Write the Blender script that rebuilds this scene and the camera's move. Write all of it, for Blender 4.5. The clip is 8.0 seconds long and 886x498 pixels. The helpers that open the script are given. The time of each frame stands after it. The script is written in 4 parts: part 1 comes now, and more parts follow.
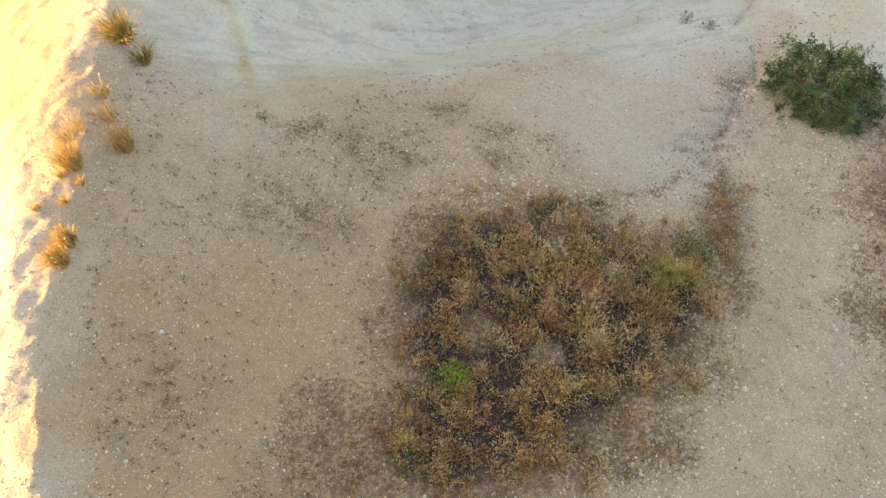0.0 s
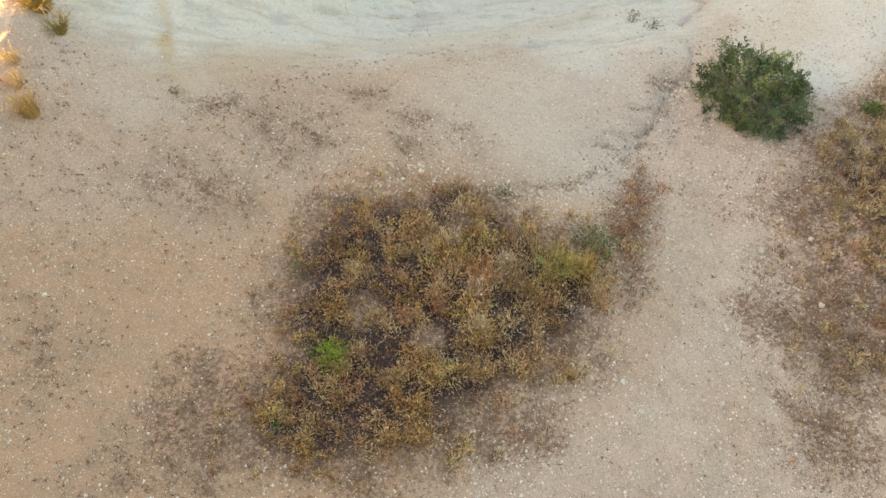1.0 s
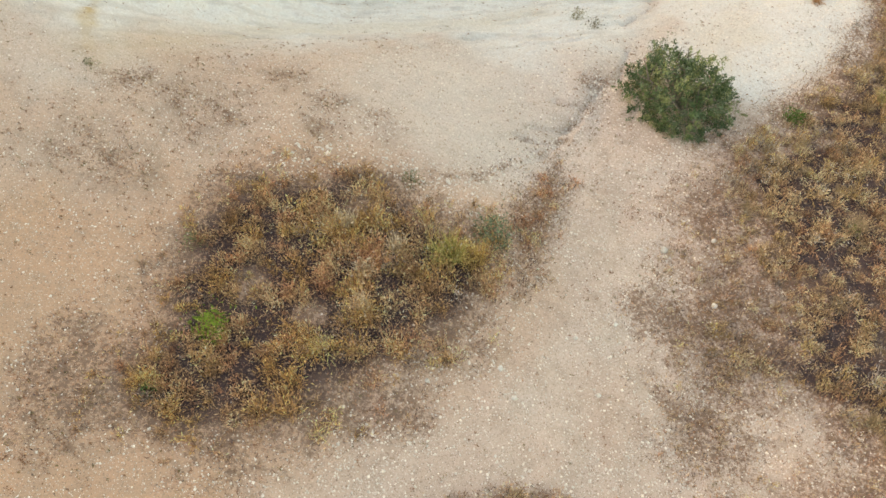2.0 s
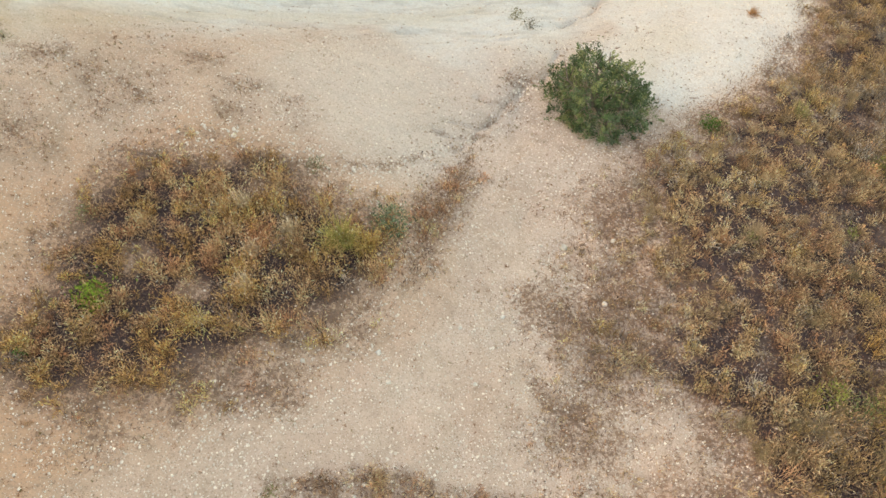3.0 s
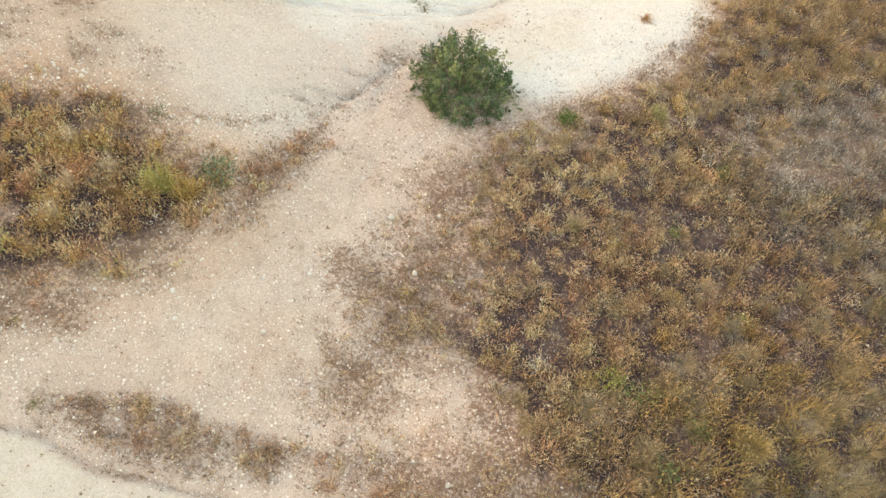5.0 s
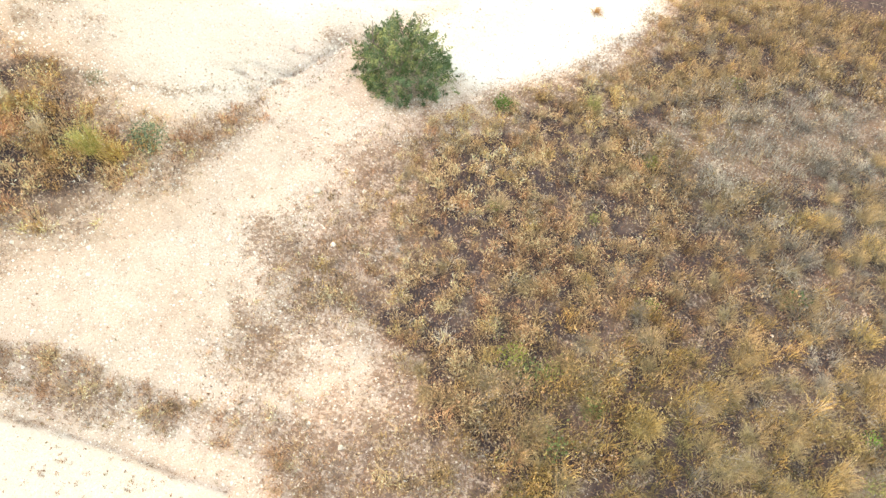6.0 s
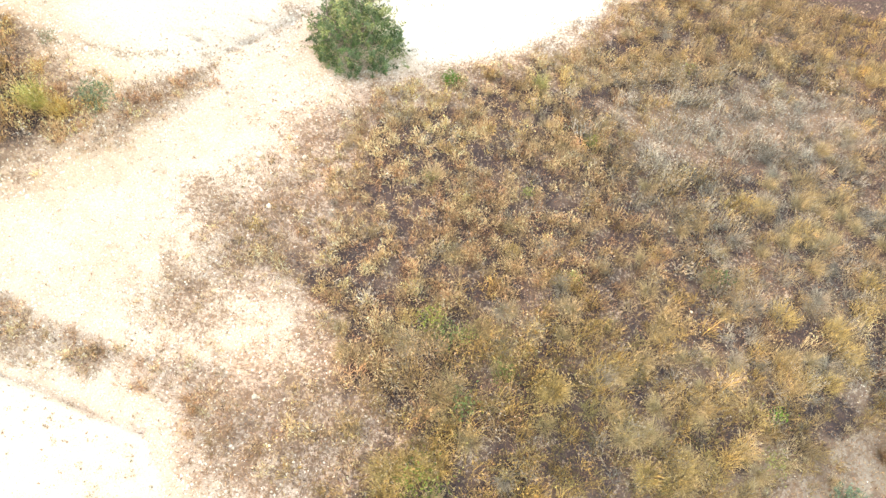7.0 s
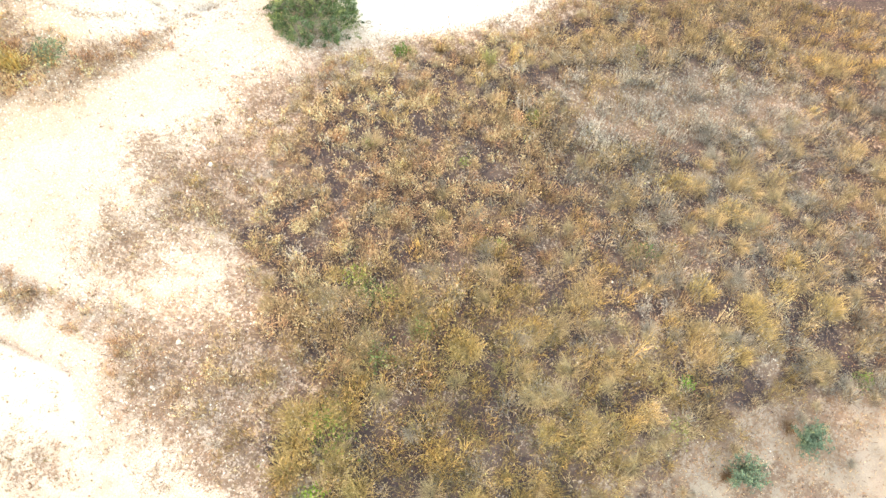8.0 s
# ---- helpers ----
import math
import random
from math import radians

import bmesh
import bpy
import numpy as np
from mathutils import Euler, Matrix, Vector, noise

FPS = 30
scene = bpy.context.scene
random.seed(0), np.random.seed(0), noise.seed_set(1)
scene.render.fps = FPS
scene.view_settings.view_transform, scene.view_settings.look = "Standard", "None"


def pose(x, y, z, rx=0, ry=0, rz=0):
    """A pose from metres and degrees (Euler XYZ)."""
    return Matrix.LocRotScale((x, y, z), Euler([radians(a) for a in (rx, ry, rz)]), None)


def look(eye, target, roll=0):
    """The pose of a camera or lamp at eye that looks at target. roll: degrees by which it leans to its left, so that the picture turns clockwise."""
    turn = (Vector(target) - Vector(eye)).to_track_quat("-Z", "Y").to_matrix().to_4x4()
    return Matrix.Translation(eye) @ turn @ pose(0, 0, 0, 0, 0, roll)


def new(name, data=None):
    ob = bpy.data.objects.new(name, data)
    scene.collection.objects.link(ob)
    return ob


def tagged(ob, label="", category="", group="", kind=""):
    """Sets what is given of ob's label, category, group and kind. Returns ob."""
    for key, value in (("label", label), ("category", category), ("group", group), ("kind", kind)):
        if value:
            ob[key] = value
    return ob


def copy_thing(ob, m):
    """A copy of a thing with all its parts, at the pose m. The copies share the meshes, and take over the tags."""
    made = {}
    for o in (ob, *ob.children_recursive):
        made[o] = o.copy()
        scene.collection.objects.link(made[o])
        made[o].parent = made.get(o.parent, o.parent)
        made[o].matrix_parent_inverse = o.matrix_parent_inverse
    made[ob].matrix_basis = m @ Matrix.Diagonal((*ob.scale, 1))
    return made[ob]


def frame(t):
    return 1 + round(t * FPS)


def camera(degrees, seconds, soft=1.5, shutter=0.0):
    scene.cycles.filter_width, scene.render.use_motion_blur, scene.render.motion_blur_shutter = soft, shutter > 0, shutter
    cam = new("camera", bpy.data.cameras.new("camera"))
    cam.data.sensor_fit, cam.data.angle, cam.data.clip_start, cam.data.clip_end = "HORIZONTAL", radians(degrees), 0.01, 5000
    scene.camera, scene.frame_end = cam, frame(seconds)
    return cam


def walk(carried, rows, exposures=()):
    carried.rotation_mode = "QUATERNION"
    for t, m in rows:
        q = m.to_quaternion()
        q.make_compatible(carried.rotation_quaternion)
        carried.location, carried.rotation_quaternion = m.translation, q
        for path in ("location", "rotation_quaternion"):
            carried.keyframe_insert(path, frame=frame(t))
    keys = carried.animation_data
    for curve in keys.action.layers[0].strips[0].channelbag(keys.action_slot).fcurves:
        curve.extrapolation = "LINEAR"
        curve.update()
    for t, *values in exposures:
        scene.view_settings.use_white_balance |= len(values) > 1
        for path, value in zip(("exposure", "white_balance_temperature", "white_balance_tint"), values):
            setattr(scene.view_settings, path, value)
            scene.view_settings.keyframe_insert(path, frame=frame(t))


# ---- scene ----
cam = camera(60.5, 8.0, soft=1.5)
PATH = [
    (0, (0.367, 0.081, 8.829), (0.151, 0.97, 7.051), -14.2),
    (0.5, (1.038, 0.035, 8.811), (0.812, 0.915, 7.029), -13.4),
    (1, (1.709, -0.02, 8.803), (1.471, 0.847, 7.016), -12.7),
    (1.5, (2.415, -0.06, 8.799), (2.163, 0.793, 7.007), -12.1),
    (3, (4.553, -0.109, 8.768), (4.284, 0.743, 6.979), -8.7),
    (3.5, (5.249, -0.114, 8.763), (4.974, 0.737, 6.974), -7.5),
    (4, (5.948, -0.116, 8.769), (5.659, 0.729, 6.979), -6.8),
    (4.5, (6.643, -0.118, 8.76), (6.343, 0.729, 6.973), -5.8),
    (6, (8.675, -0.132, 8.799), (8.342, 0.701, 7.011), -3.8),
    (6.5, (9.346, -0.158, 8.813), (8.994, 0.663, 7.024), -3.8),
    (7, (10.013, -0.182, 8.842), (9.643, 0.625, 7.05), -4.0),
    (7.5, (10.67, -0.201, 8.891), (10.286, 0.592, 7.096), -4.0),
    (8, (11.33, -0.212, 8.953), (10.936, 0.564, 7.153), -3.8),
]
walk(cam, [(t, look(eye, target, roll)) for t, eye, target, roll in PATH],
     exposures=[(0.0, 2.3, 8400, 13), (0.5, 2.47, 8750, 15), (1.0, 2.58, 8950, 16), (1.5, 2.75, 9300, 18), (3.0, 2.83, 9450, 18), (4.5, 2.9, 9450, 18),
                (5.0, 3.1, 9300, 17), (6.0, 3.74, 9300, 16), (6.5, 3.92, 9300, 16), (8.0, 4.1, 9200, 16)])

# ---- light ----
# Low evening sun from behind the ridge in the west; the open sky lights the shaded hillside.
SUN_ELEVATION, SUN_AZIMUTH = 7.0, 180.0  # azimuth: degrees from +x, counter-clockwise, of the side the sun stands on
world = bpy.data.worlds.new("evening_sky")
scene.world = world
world.use_nodes = True
wn = world.node_tree
sky = wn.nodes.new("ShaderNodeTexSky")
sky.sky_type, sky.sun_disc = "NISHITA", False
sky.sun_elevation = radians(SUN_ELEVATION)
sky.sun_rotation = radians(90 - SUN_AZIMUTH)
sky.air_density, sky.dust_density, sky.ozone_density = 1.0, 2.5, 1.0
wn.links.new(sky.outputs[0], wn.nodes["Background"].inputs["Color"])
wn.nodes["Background"].inputs["Strength"].default_value = 0.15

sun = new("sun", bpy.data.lights.new("sun", "SUN"))
sun.data.energy, sun.data.angle, sun.data.color = 3.2, radians(0.6), (1.0, 0.75, 0.33)
sa, se = radians(SUN_AZIMUTH), radians(SUN_ELEVATION)
sun.matrix_world = look((math.cos(sa) * math.cos(se) * 40, math.sin(sa) * math.cos(se) * 40, math.sin(se) * 40), (0, 0, 0))

# ---- noise and masks over the plan ----
rng = np.random.default_rng(7)


def value_noise(x, y, seed=0):
    xi, yi = np.floor(x).astype(np.int64), np.floor(y).astype(np.int64)
    fx, fy = x - xi, y - yi
    fx, fy = fx * fx * (3 - 2 * fx), fy * fy * (3 - 2 * fy)

    def h(a, b):
        n = (a * 374761393 + b * 668265263 + seed * 974634777) & 0x7FFFFFFF
        n = ((n ^ (n >> 13)) * 1274126177) & 0x7FFFFFFF
        return ((n ^ (n >> 16)) & 0xFFFF) / 65535.0

    top = h(xi, yi) * (1 - fx) + h(xi + 1, yi) * fx
    low = h(xi, yi + 1) * (1 - fx) + h(xi + 1, yi + 1) * fx
    return (top * (1 - fy) + low * fy) * 2 - 1


def fbm(x, y, size, octaves=4, seed=0):
    total, amp = np.zeros(np.shape(x)), 0.5
    for k in range(octaves):
        total = total + amp * value_noise(x / size + 17.3 * k, y / size - 9.1 * k, seed + k)
        size, amp = size * 0.48, amp * 0.55
    return total


def ramp(v, low, high):
    t = np.clip((v - low) / (high - low), 0, 1)
    return t * t * (3 - 2 * t)


def to_line(x, y, line):
    best = np.full(np.shape(x), 1e9)
    for (ax, ay), (bx, by) in zip(line[:-1], line[1:]):
        dx, dy = bx - ax, by - ay
        t = np.clip(((x - ax) * dx + (y - ay) * dy) / (dx * dx + dy * dy), 0, 1)
        best = np.minimum(best, np.hypot(x - ax - t * dx, y - ay - t * dy))
    return best


def inside(x, y, outline):
    """Metres inside an outline; negative outside."""
    odd = np.zeros(np.shape(x), bool)
    for (ax, ay), (bx, by) in zip(outline, outline[1:] + outline[:1]):
        crossing = (ay > y) != (by > y)
        odd ^= crossing & (x < (bx - ax) * (y - ay) / (by - ay + 1e-12) + ax)
    d = to_line(x, y, outline + outline[:1])
    return np.where(odd, d, -d)


# ---- land form ----
MOUNDS = [(-4, 6, 0.95), (-4, 3, -0.28), (-0.5, 5.5, 0.22), (-0.5, 2.5, -0.12), (2, 7.8, 0.28), (2, 3.5, 0.1), (1.5, 10.5, -0.15),
          (4.5, 5.5, -0.28), (8, 8, 0.24), (8, 4.5, 0.12), (8, 1.5, 0.19), (8, 11, 0.24), (11, 9.5, 0.06), (11, 6, 0.14), (11, 3, 0.68),
          (14, 4, -0.31), (14, 8, -0.28)]
SWELLS = [(-2.0, 2.7, -0.08), (-2.0, 4.9, -0.13), (-2.0, 9.3, -0.21), (0.2, 2.7, 0.07), (0.2, 7.1, 0.25), (0.2, 9.3, -0.07), (2.4, 0.5, -0.16), (2.4, 2.7, 0.07), (2.4, 7.1, -0.24), (2.4, 9.3, 0.16), (4.6, 4.9, -0.06), (4.6, 7.1, 0.14), (4.6, 9.3, 0.24), (6.8, 0.5, 0.2), (6.8, 2.7, -0.22), (6.8, 4.9, 0.26), (6.8, 7.1, -0.06), (6.8, 11.5, 0.18), (9.0, 0.5, 0.27), (9.0, 2.7, -0.11), (9.0, 4.9, -0.24), (9.0, 9.3, -0.21), (9.0, 11.5, 0.16), (11.2, 0.5, 0.15), (11.2, 2.7, -0.09), (11.2, 4.9, -0.2), (11.2, 7.1, -0.2), (11.2, 11.5, 0.19), (13.4, 2.7, 0.28), (13.4, 4.9, 0.2), (13.4, 7.1, 0.1), (13.4, 9.3, -0.13), (13.4, 11.5, -0.13), (15.6, 9.3, -0.07)]
GULLY = [(1.0, 4.99), (1.8, 5.05), (2.53, 5.5), (3.13, 6.2), (4.05, 7.5), (4.41, 8.86), (4.65, 11.63), (4.8, 16.0)]
RIM = [(-0.3, 4.98), (0.36, 5.05), (0.82, 5.14), (1.26, 5.15), (1.7, 5.2), (2.12, 5.37), (2.44, 5.67), (2.87, 6.08), (3.17, 6.4), (3.37, 6.82), (3.59, 7.19), (3.7, 7.4), (3.95, 8.07)]
CRACK = [(0.8, -0.1), (1.25, 0.29), (1.63, 0.39), (2.03, 0.42), (2.44, 0.35), (2.73, 0.27), (3.0, 0.28), (3.3, 0.32), (3.61, 0.33), (4.16, 0.36), (4.66, 0.33), (5.11, 0.31), (5.6, 0.36)]
CREAM_MOUND = CRACK + [(6.2, -0.2), (7.3, -0.6), (7.0, -3), (-1, -3)]
RILLS = [[(-2.0, 8.9), (-1.0, 9.7), (0.2, 10.6), (1.0, 11.6)], [(1.2, 9.8), (2.0, 9.8), (2.5, 10.2), (2.8, 11.0)],
         [(4.3, 10.0), (4.9, 11.0), (5.0, 12.5)], [(3.57, 7.29), (3.18, 7.35)], [(3.04, 6.44), (2.85, 6.4), (2.59, 6.42)], [(3.38, 6.85), (3.1, 6.72), (2.8, 6.69)], [(4.32, 8.9), (4.17, 8.09)]]



def keep_near(v, low, high, give):
    v = np.where(v < low, low - give * np.tanh((low - v) / give), v)
    return np.where(v > high, high + give * np.tanh((v - high) / give), v)


def crest(y):
    return np.interp(y, [-3, 1, 2.9, 4.75, 6.1, 7.3, 11, 16], [-3.1, -3.72, -4.3, -4.68, -4.88, -5.0, -5.9, -7.1])


def height(x, y):
    x, y = np.asarray(x, float), np.asarray(y, float)
    cx = crest(y) + 0.25 * fbm(x, y, 1.2, 3, 40)
    cx = cx + 0.12 * fbm(x, y, 0.3, 3, 41)
    west = 0.35 * np.logaddexp(0, np.clip((cx - 0.25 - x) / 0.35, -40, 4000))
    px = keep_near(np.maximum(x, cx - 0.3), -7, 16, 3.0)
    py = keep_near(y, -2.5, 13, 3.0)
    u, v = (px - 5) / 8, (py - 5) / 5
    z = -0.754 - 1.093 * v - 0.604 * v * v - 1.413 * u + 0.995 * u * v + 0.546 * u * u
    for mx, my, h in MOUNDS:
        z = z + h * np.exp(-((px - mx) ** 2 + (py - my) ** 2) / 7.22)
    for mx, my, h in SWELLS:
        z = z + h * np.exp(-((px - mx) ** 2 + (py - my) ** 2) / 3.65)
    spine = np.interp(py, [-3, 1, 2.9, 4.75, 6.1, 7.3, 11, 16], [3.0, 2.75, 2.5, 2.45, 2.45, 2.4, 2.1, 1.2]) - 0.12 * np.maximum(x - cx, 0) - 0.73 * np.maximum(x - cx - 0.3 * ramp(y, 2.5, 5.0), 0)
    z = 0.5 * (z + spine + np.sqrt((z - spine) ** 2 + 0.04)) - 0.05
    z = z - 0.10 * np.exp(-(to_line(x, y, GULLY) / 0.5) ** 2)
    z = z - 16 * (1 - np.exp(-0.45 * west / 16))
    d = np.hypot(x - 5, y - 5)
    near = ramp(-d, -24, -16)
    z = z + near * (0.10 * fbm(x, y, 1.6, 3, 3) + 0.035 * fbm(x, y, 0.35, 3, 5))
    z = z + np.exp(-((x - cx) / 0.9) ** 2) * (0.04 * fbm(x, y, 0.40, 3, 43) + 0.022 * fbm(x, y, 0.11, 2, 44))
    # crumbling bank along the gully, a crack in the pale crust and small rills
    wob = 0.10 * fbm(x, y, 0.5, 2, 11)
    z = z - 0.045 * np.exp(-((to_line(x, y, RIM) + 1.1 * wob) / 0.05) ** 2) * ramp(fbm(x, y, 0.35, 3, 31), -0.4, 0.15)
    z = z + 0.07 * ramp(inside(x, y, CREAM_MOUND), -0.02, 0.3) * ramp(-to_line(x, y, CRACK), -2.5, -0.8)
    z = z - 0.07 * np.exp(-((to_line(x, y, CRACK) + 0.4 * wob) / 0.055) ** 2)
    for line in RILLS:
        z = z - 0.06 * np.exp(-((to_line(x, y, line) + 0.7 * wob) / 0.06) ** 2)
    chalk = ramp(inside(x, y, CHALK), -0.3, 0.5)
    z = z + chalk * 0.10 * fbm(x * 0.30 + y * 0.12, y * 1.2 - x * 0.55, 0.26, 3, 9)
    far = ramp(d, 22, 120)
    return z + far * 5.0 * fbm(x, y, 70.0, 4, 21) - ramp(d, 60, 1500) * 40


# ---- zones of the plan: where dry growth, pale crust and rusty soil lie ----
WEST_PATCH = [(-0.16, 4.84), (0.39, 4.9), (0.93, 4.9), (1.38, 4.85), (1.78, 4.54), (2.44, 4.5), (2.75, 4.03), (2.65, 3.4), (2.76, 3.04), (2.12, 2.55), (1.54, 2.12), (0.98, 1.72), (0.25, 1.31),
              (-0.43, 1.21), (-0.93, 1.44), (-0.96, 1.94), (-0.92, 2.41), (-1.06, 2.9), (-0.9, 3.53), (-0.57, 4.14)]
WEST_LITTER = [(-0.19, 4.95), (0.35, 5.04), (1.43, 5.05), (2.59, 4.65), (3.04, 4.11), (2.97, 3.32), (2.77, 2.82), (2.15, 2.15), (1.46, 1.67), (0.72, 1.15), (-0.08, 0.86),
               (-1.22, 0.76), (-1.84, 1.16), (-1.64, 1.96), (-1.33, 2.57), (-1.22, 3.25), (-1.06, 3.96), (-0.65, 4.55)]
WEST_STRIP = [(3.25, 6.3), (3.5, 5.66), (3.4, 4.89), (3.19, 4.06), (2.9, 3.3), (2.65, 3.4), (2.75, 4.03), (2.55, 4.44), (2.58, 5.0), (2.9, 5.78)]
NORTH_BANK = [(-0.35, 5.05), (0.36, 5.08), (0.82, 5.16), (1.26, 5.17), (1.7, 5.22), (2.12, 5.39), (2.44, 5.7), (2.87, 6.1), (3.17, 6.42), (3.4, 6.84), (3.7, 7.4), (3, 9), (-1, 9), (-0.9, 5.6)]
MEADOW = [(9.1, 12.28), (8.39, 9.84), (7.51, 8.54), (6.21, 7.15), (5.65, 6.92), (5.26, 5.76), (5.05, 4.75), (4.47, 3.65), (4.7, 3.0), (4.38, 2.07), (4.9, 1.75),
          (5.41, 2.0), (6.1, 2.65), (6.4, 2.55), (6.85, 1.95), (5.79, 1.01), (5.97, 0.26), (6.6, 0.01), (7.49, 0.11), (8.11, -0.2),
          (8.2, -2.5), (11.8, -2.5), (13.2, 1.5), (13.5, 2.4), (13.95, 3.15), (14.7, 3.75), (15.4, 4.25), (16.3, 4.75), (20, 6.0), (20, 14), (12, 19)]
DENSE = [(9.3, 12.4), (8.6, 9.9), (7.9, 8.4), (6.8, 7.3), (5.85, 6.75), (5.65, 5.9), (5.75, 4.9), (6.1, 3.9), (6.4, 3.0), (6.97, 2.06), (7.94, 1.59), (8.24, 1.22), (8.38, 0.51), (8.5, -0.1),
         (8.4, -2.5), (11.8, -2.5), (12.8, 1.6), (12.95, 2.1), (13.3, 2.75), (13.7, 3.4), (14.4, 3.9), (15.1, 4.4), (16.0, 4.9), (20, 7.5), (20, 14), (12, 19)]
BROWN = [(6.34, 5.49), (7.38, 6.21), (8.79, 6.64), (10.11, 6.89), (10.88, 5.72), (10.11, 4.24), (8.69, 3.45), (7.27, 3.09), (6.43, 3.42), (6.16, 4.39)]
BALD = [(9.6, 8.1), (10.1, 8.7), (11.02, 9.06), (11.93, 9.81), (13.46, 10.32), (13.92, 9.89), (13.45, 9.08), (12.21, 8.54), (11.07, 7.69), (10.13, 7.45)]
LOW_STRIP = [(2.0, 0.75), (2.49, 0.94), (2.96, 1.09), (3.43, 1.11), (4.13, 1.1), (4.69, 1.1), (5.22, 1.37), (5.81, 1.36), (6.6, 1.2), (6.6, 0.1), (5.81, 0.85), (5.34, 0.82), (4.81, 0.85), (4.25, 0.71), (3.64, 0.57), (3.1, 0.55), (2.2, 0.6)]
SPARSE = [(4.5, 2.0), (5.4, 2.0), (5.9, 2.5), (6.4, 2.7), (6.9, 2.2), (6.2, 1.65), (5.7, 1.2), (4.8, 1.2)]
CHALK = [(-6.0, 12), (-4.3, 6.4), (-3.88, 6.1), (-2.89, 5.8), (-1.95, 6.74), (-0.62, 7.5), (0.65, 8.25), (2.05, 8.55), (3.0, 8.4), (4.0, 8.9), (4.6, 10), (6.5, 13), (6, 20), (-6, 20)]
TAN = [(-4.5, -0.8), (0.2, -1.2), (-0.2, 0.9), (-1.1, 2.0), (-1.3, 3.0), (-2.6, 3.6), (-4.2, 2.8)]
SANDY_EDGE = [(12.4, 0.5), (12.8, 2.3), (13.11, 2.86), (13.55, 3.62), (14.44, 4.22), (15.67, 4.85), (17, 5), (18, 2), (16, -1)]
SMUDGES = [(-2.36, 4.39, 0.24), (-2.02, 4.25, 0.22), (-1.7, 5.53, 0.2), (-1.29, 5.48, 0.24), (-2.34, 5.48, 0.16), (-2.23, 5.74, 0.12), (-1.39, 5.05, 0.2), (0.06, 6.01, 0.15), (0.06, 5.56, 0.14),
           (-2.66, 4.21, 0.16), (-0.61, 6.35, 0.15), (0.74, 5.97, 0.12), (-3.1, 2.0, 0.3), (-1.31, 1.02, 0.25), (-2.12, 0.79, 0.25), (5.7, -0.9, 0.3), (6.0, -0.75, 0.25)]
COOL = [(0.3, 5.7), (1.6, 5.3), (2.6, 5.6), (3.8, 7.4), (4.3, 9), (2, 9), (0, 8), (-0.5, 7)]
NORTH_PALE = [(4.75, 8.7), (5.6, 7.85), (7.2, 7.8), (9.2, 11), (9.5, 15), (4.7, 15)]
OCHRE = [(4.99, 9.85), (6.6, 10.82), (6.83, 9.5), (6.01, 8.43), (5.34, 8.26)]
RUST_VEIN = [(-4.3, 8.9), (-3.79, 8.01), (-3.46, 7.39), (-3.18, 6.64), (-2.92, 5.95)]
CREAM_EDGE = [(-2.82, 5.99), (-2.1, 6.77), (-1.13, 8.06), (0.2, 8.94), (1.7, 9.55), (2.65, 10.43)]
BARE_SPOTS = [(2.02, 2.23, 0.16), (0.88, 4.42, 0.14), (1.9, 4.9, 0.3), (0.55, 2.75, 0.10), (-0.2, 3.0, 0.12)]


def zones(x, y):
    """West patch, strip, meadow tufts, low strip, meadow undergrowth: 0 to 1 each."""
    w = 0.36 * fbm(x, y, 0.8, 4, 60)
    west = ramp(inside(x, y, WEST_PATCH) + w + 0.15 * ramp(-x, -0.3, 0.5), -0.55, 0.55)
    strip = ramp(inside(x, y, WEST_STRIP) + 0.5 * w, -0.25, 0.35)
    meadow = ramp(inside(x, y, DENSE) + 1.2 * w, -0.45, 0.45) * (1 - 0.3 * ramp(inside(x, y, BALD) + 2 * w, -0.7, 0.6))
    thin = ramp(inside(x, y, MEADOW) + 1.3 * w, -0.65, 0.95)
    west = west * (1 - ramp(inside(x, y, NORTH_BANK) + 0.1 * w, -0.16, 0.02))
    low = ramp(inside(x, y, LOW_STRIP) + 0.3 * w, -0.28, 0.12) * (0.62 + 0.38 * ramp(fbm(x, y, 0.3, 3, 68), -0.3, 0.25))
    return west, strip, meadow, low, thin


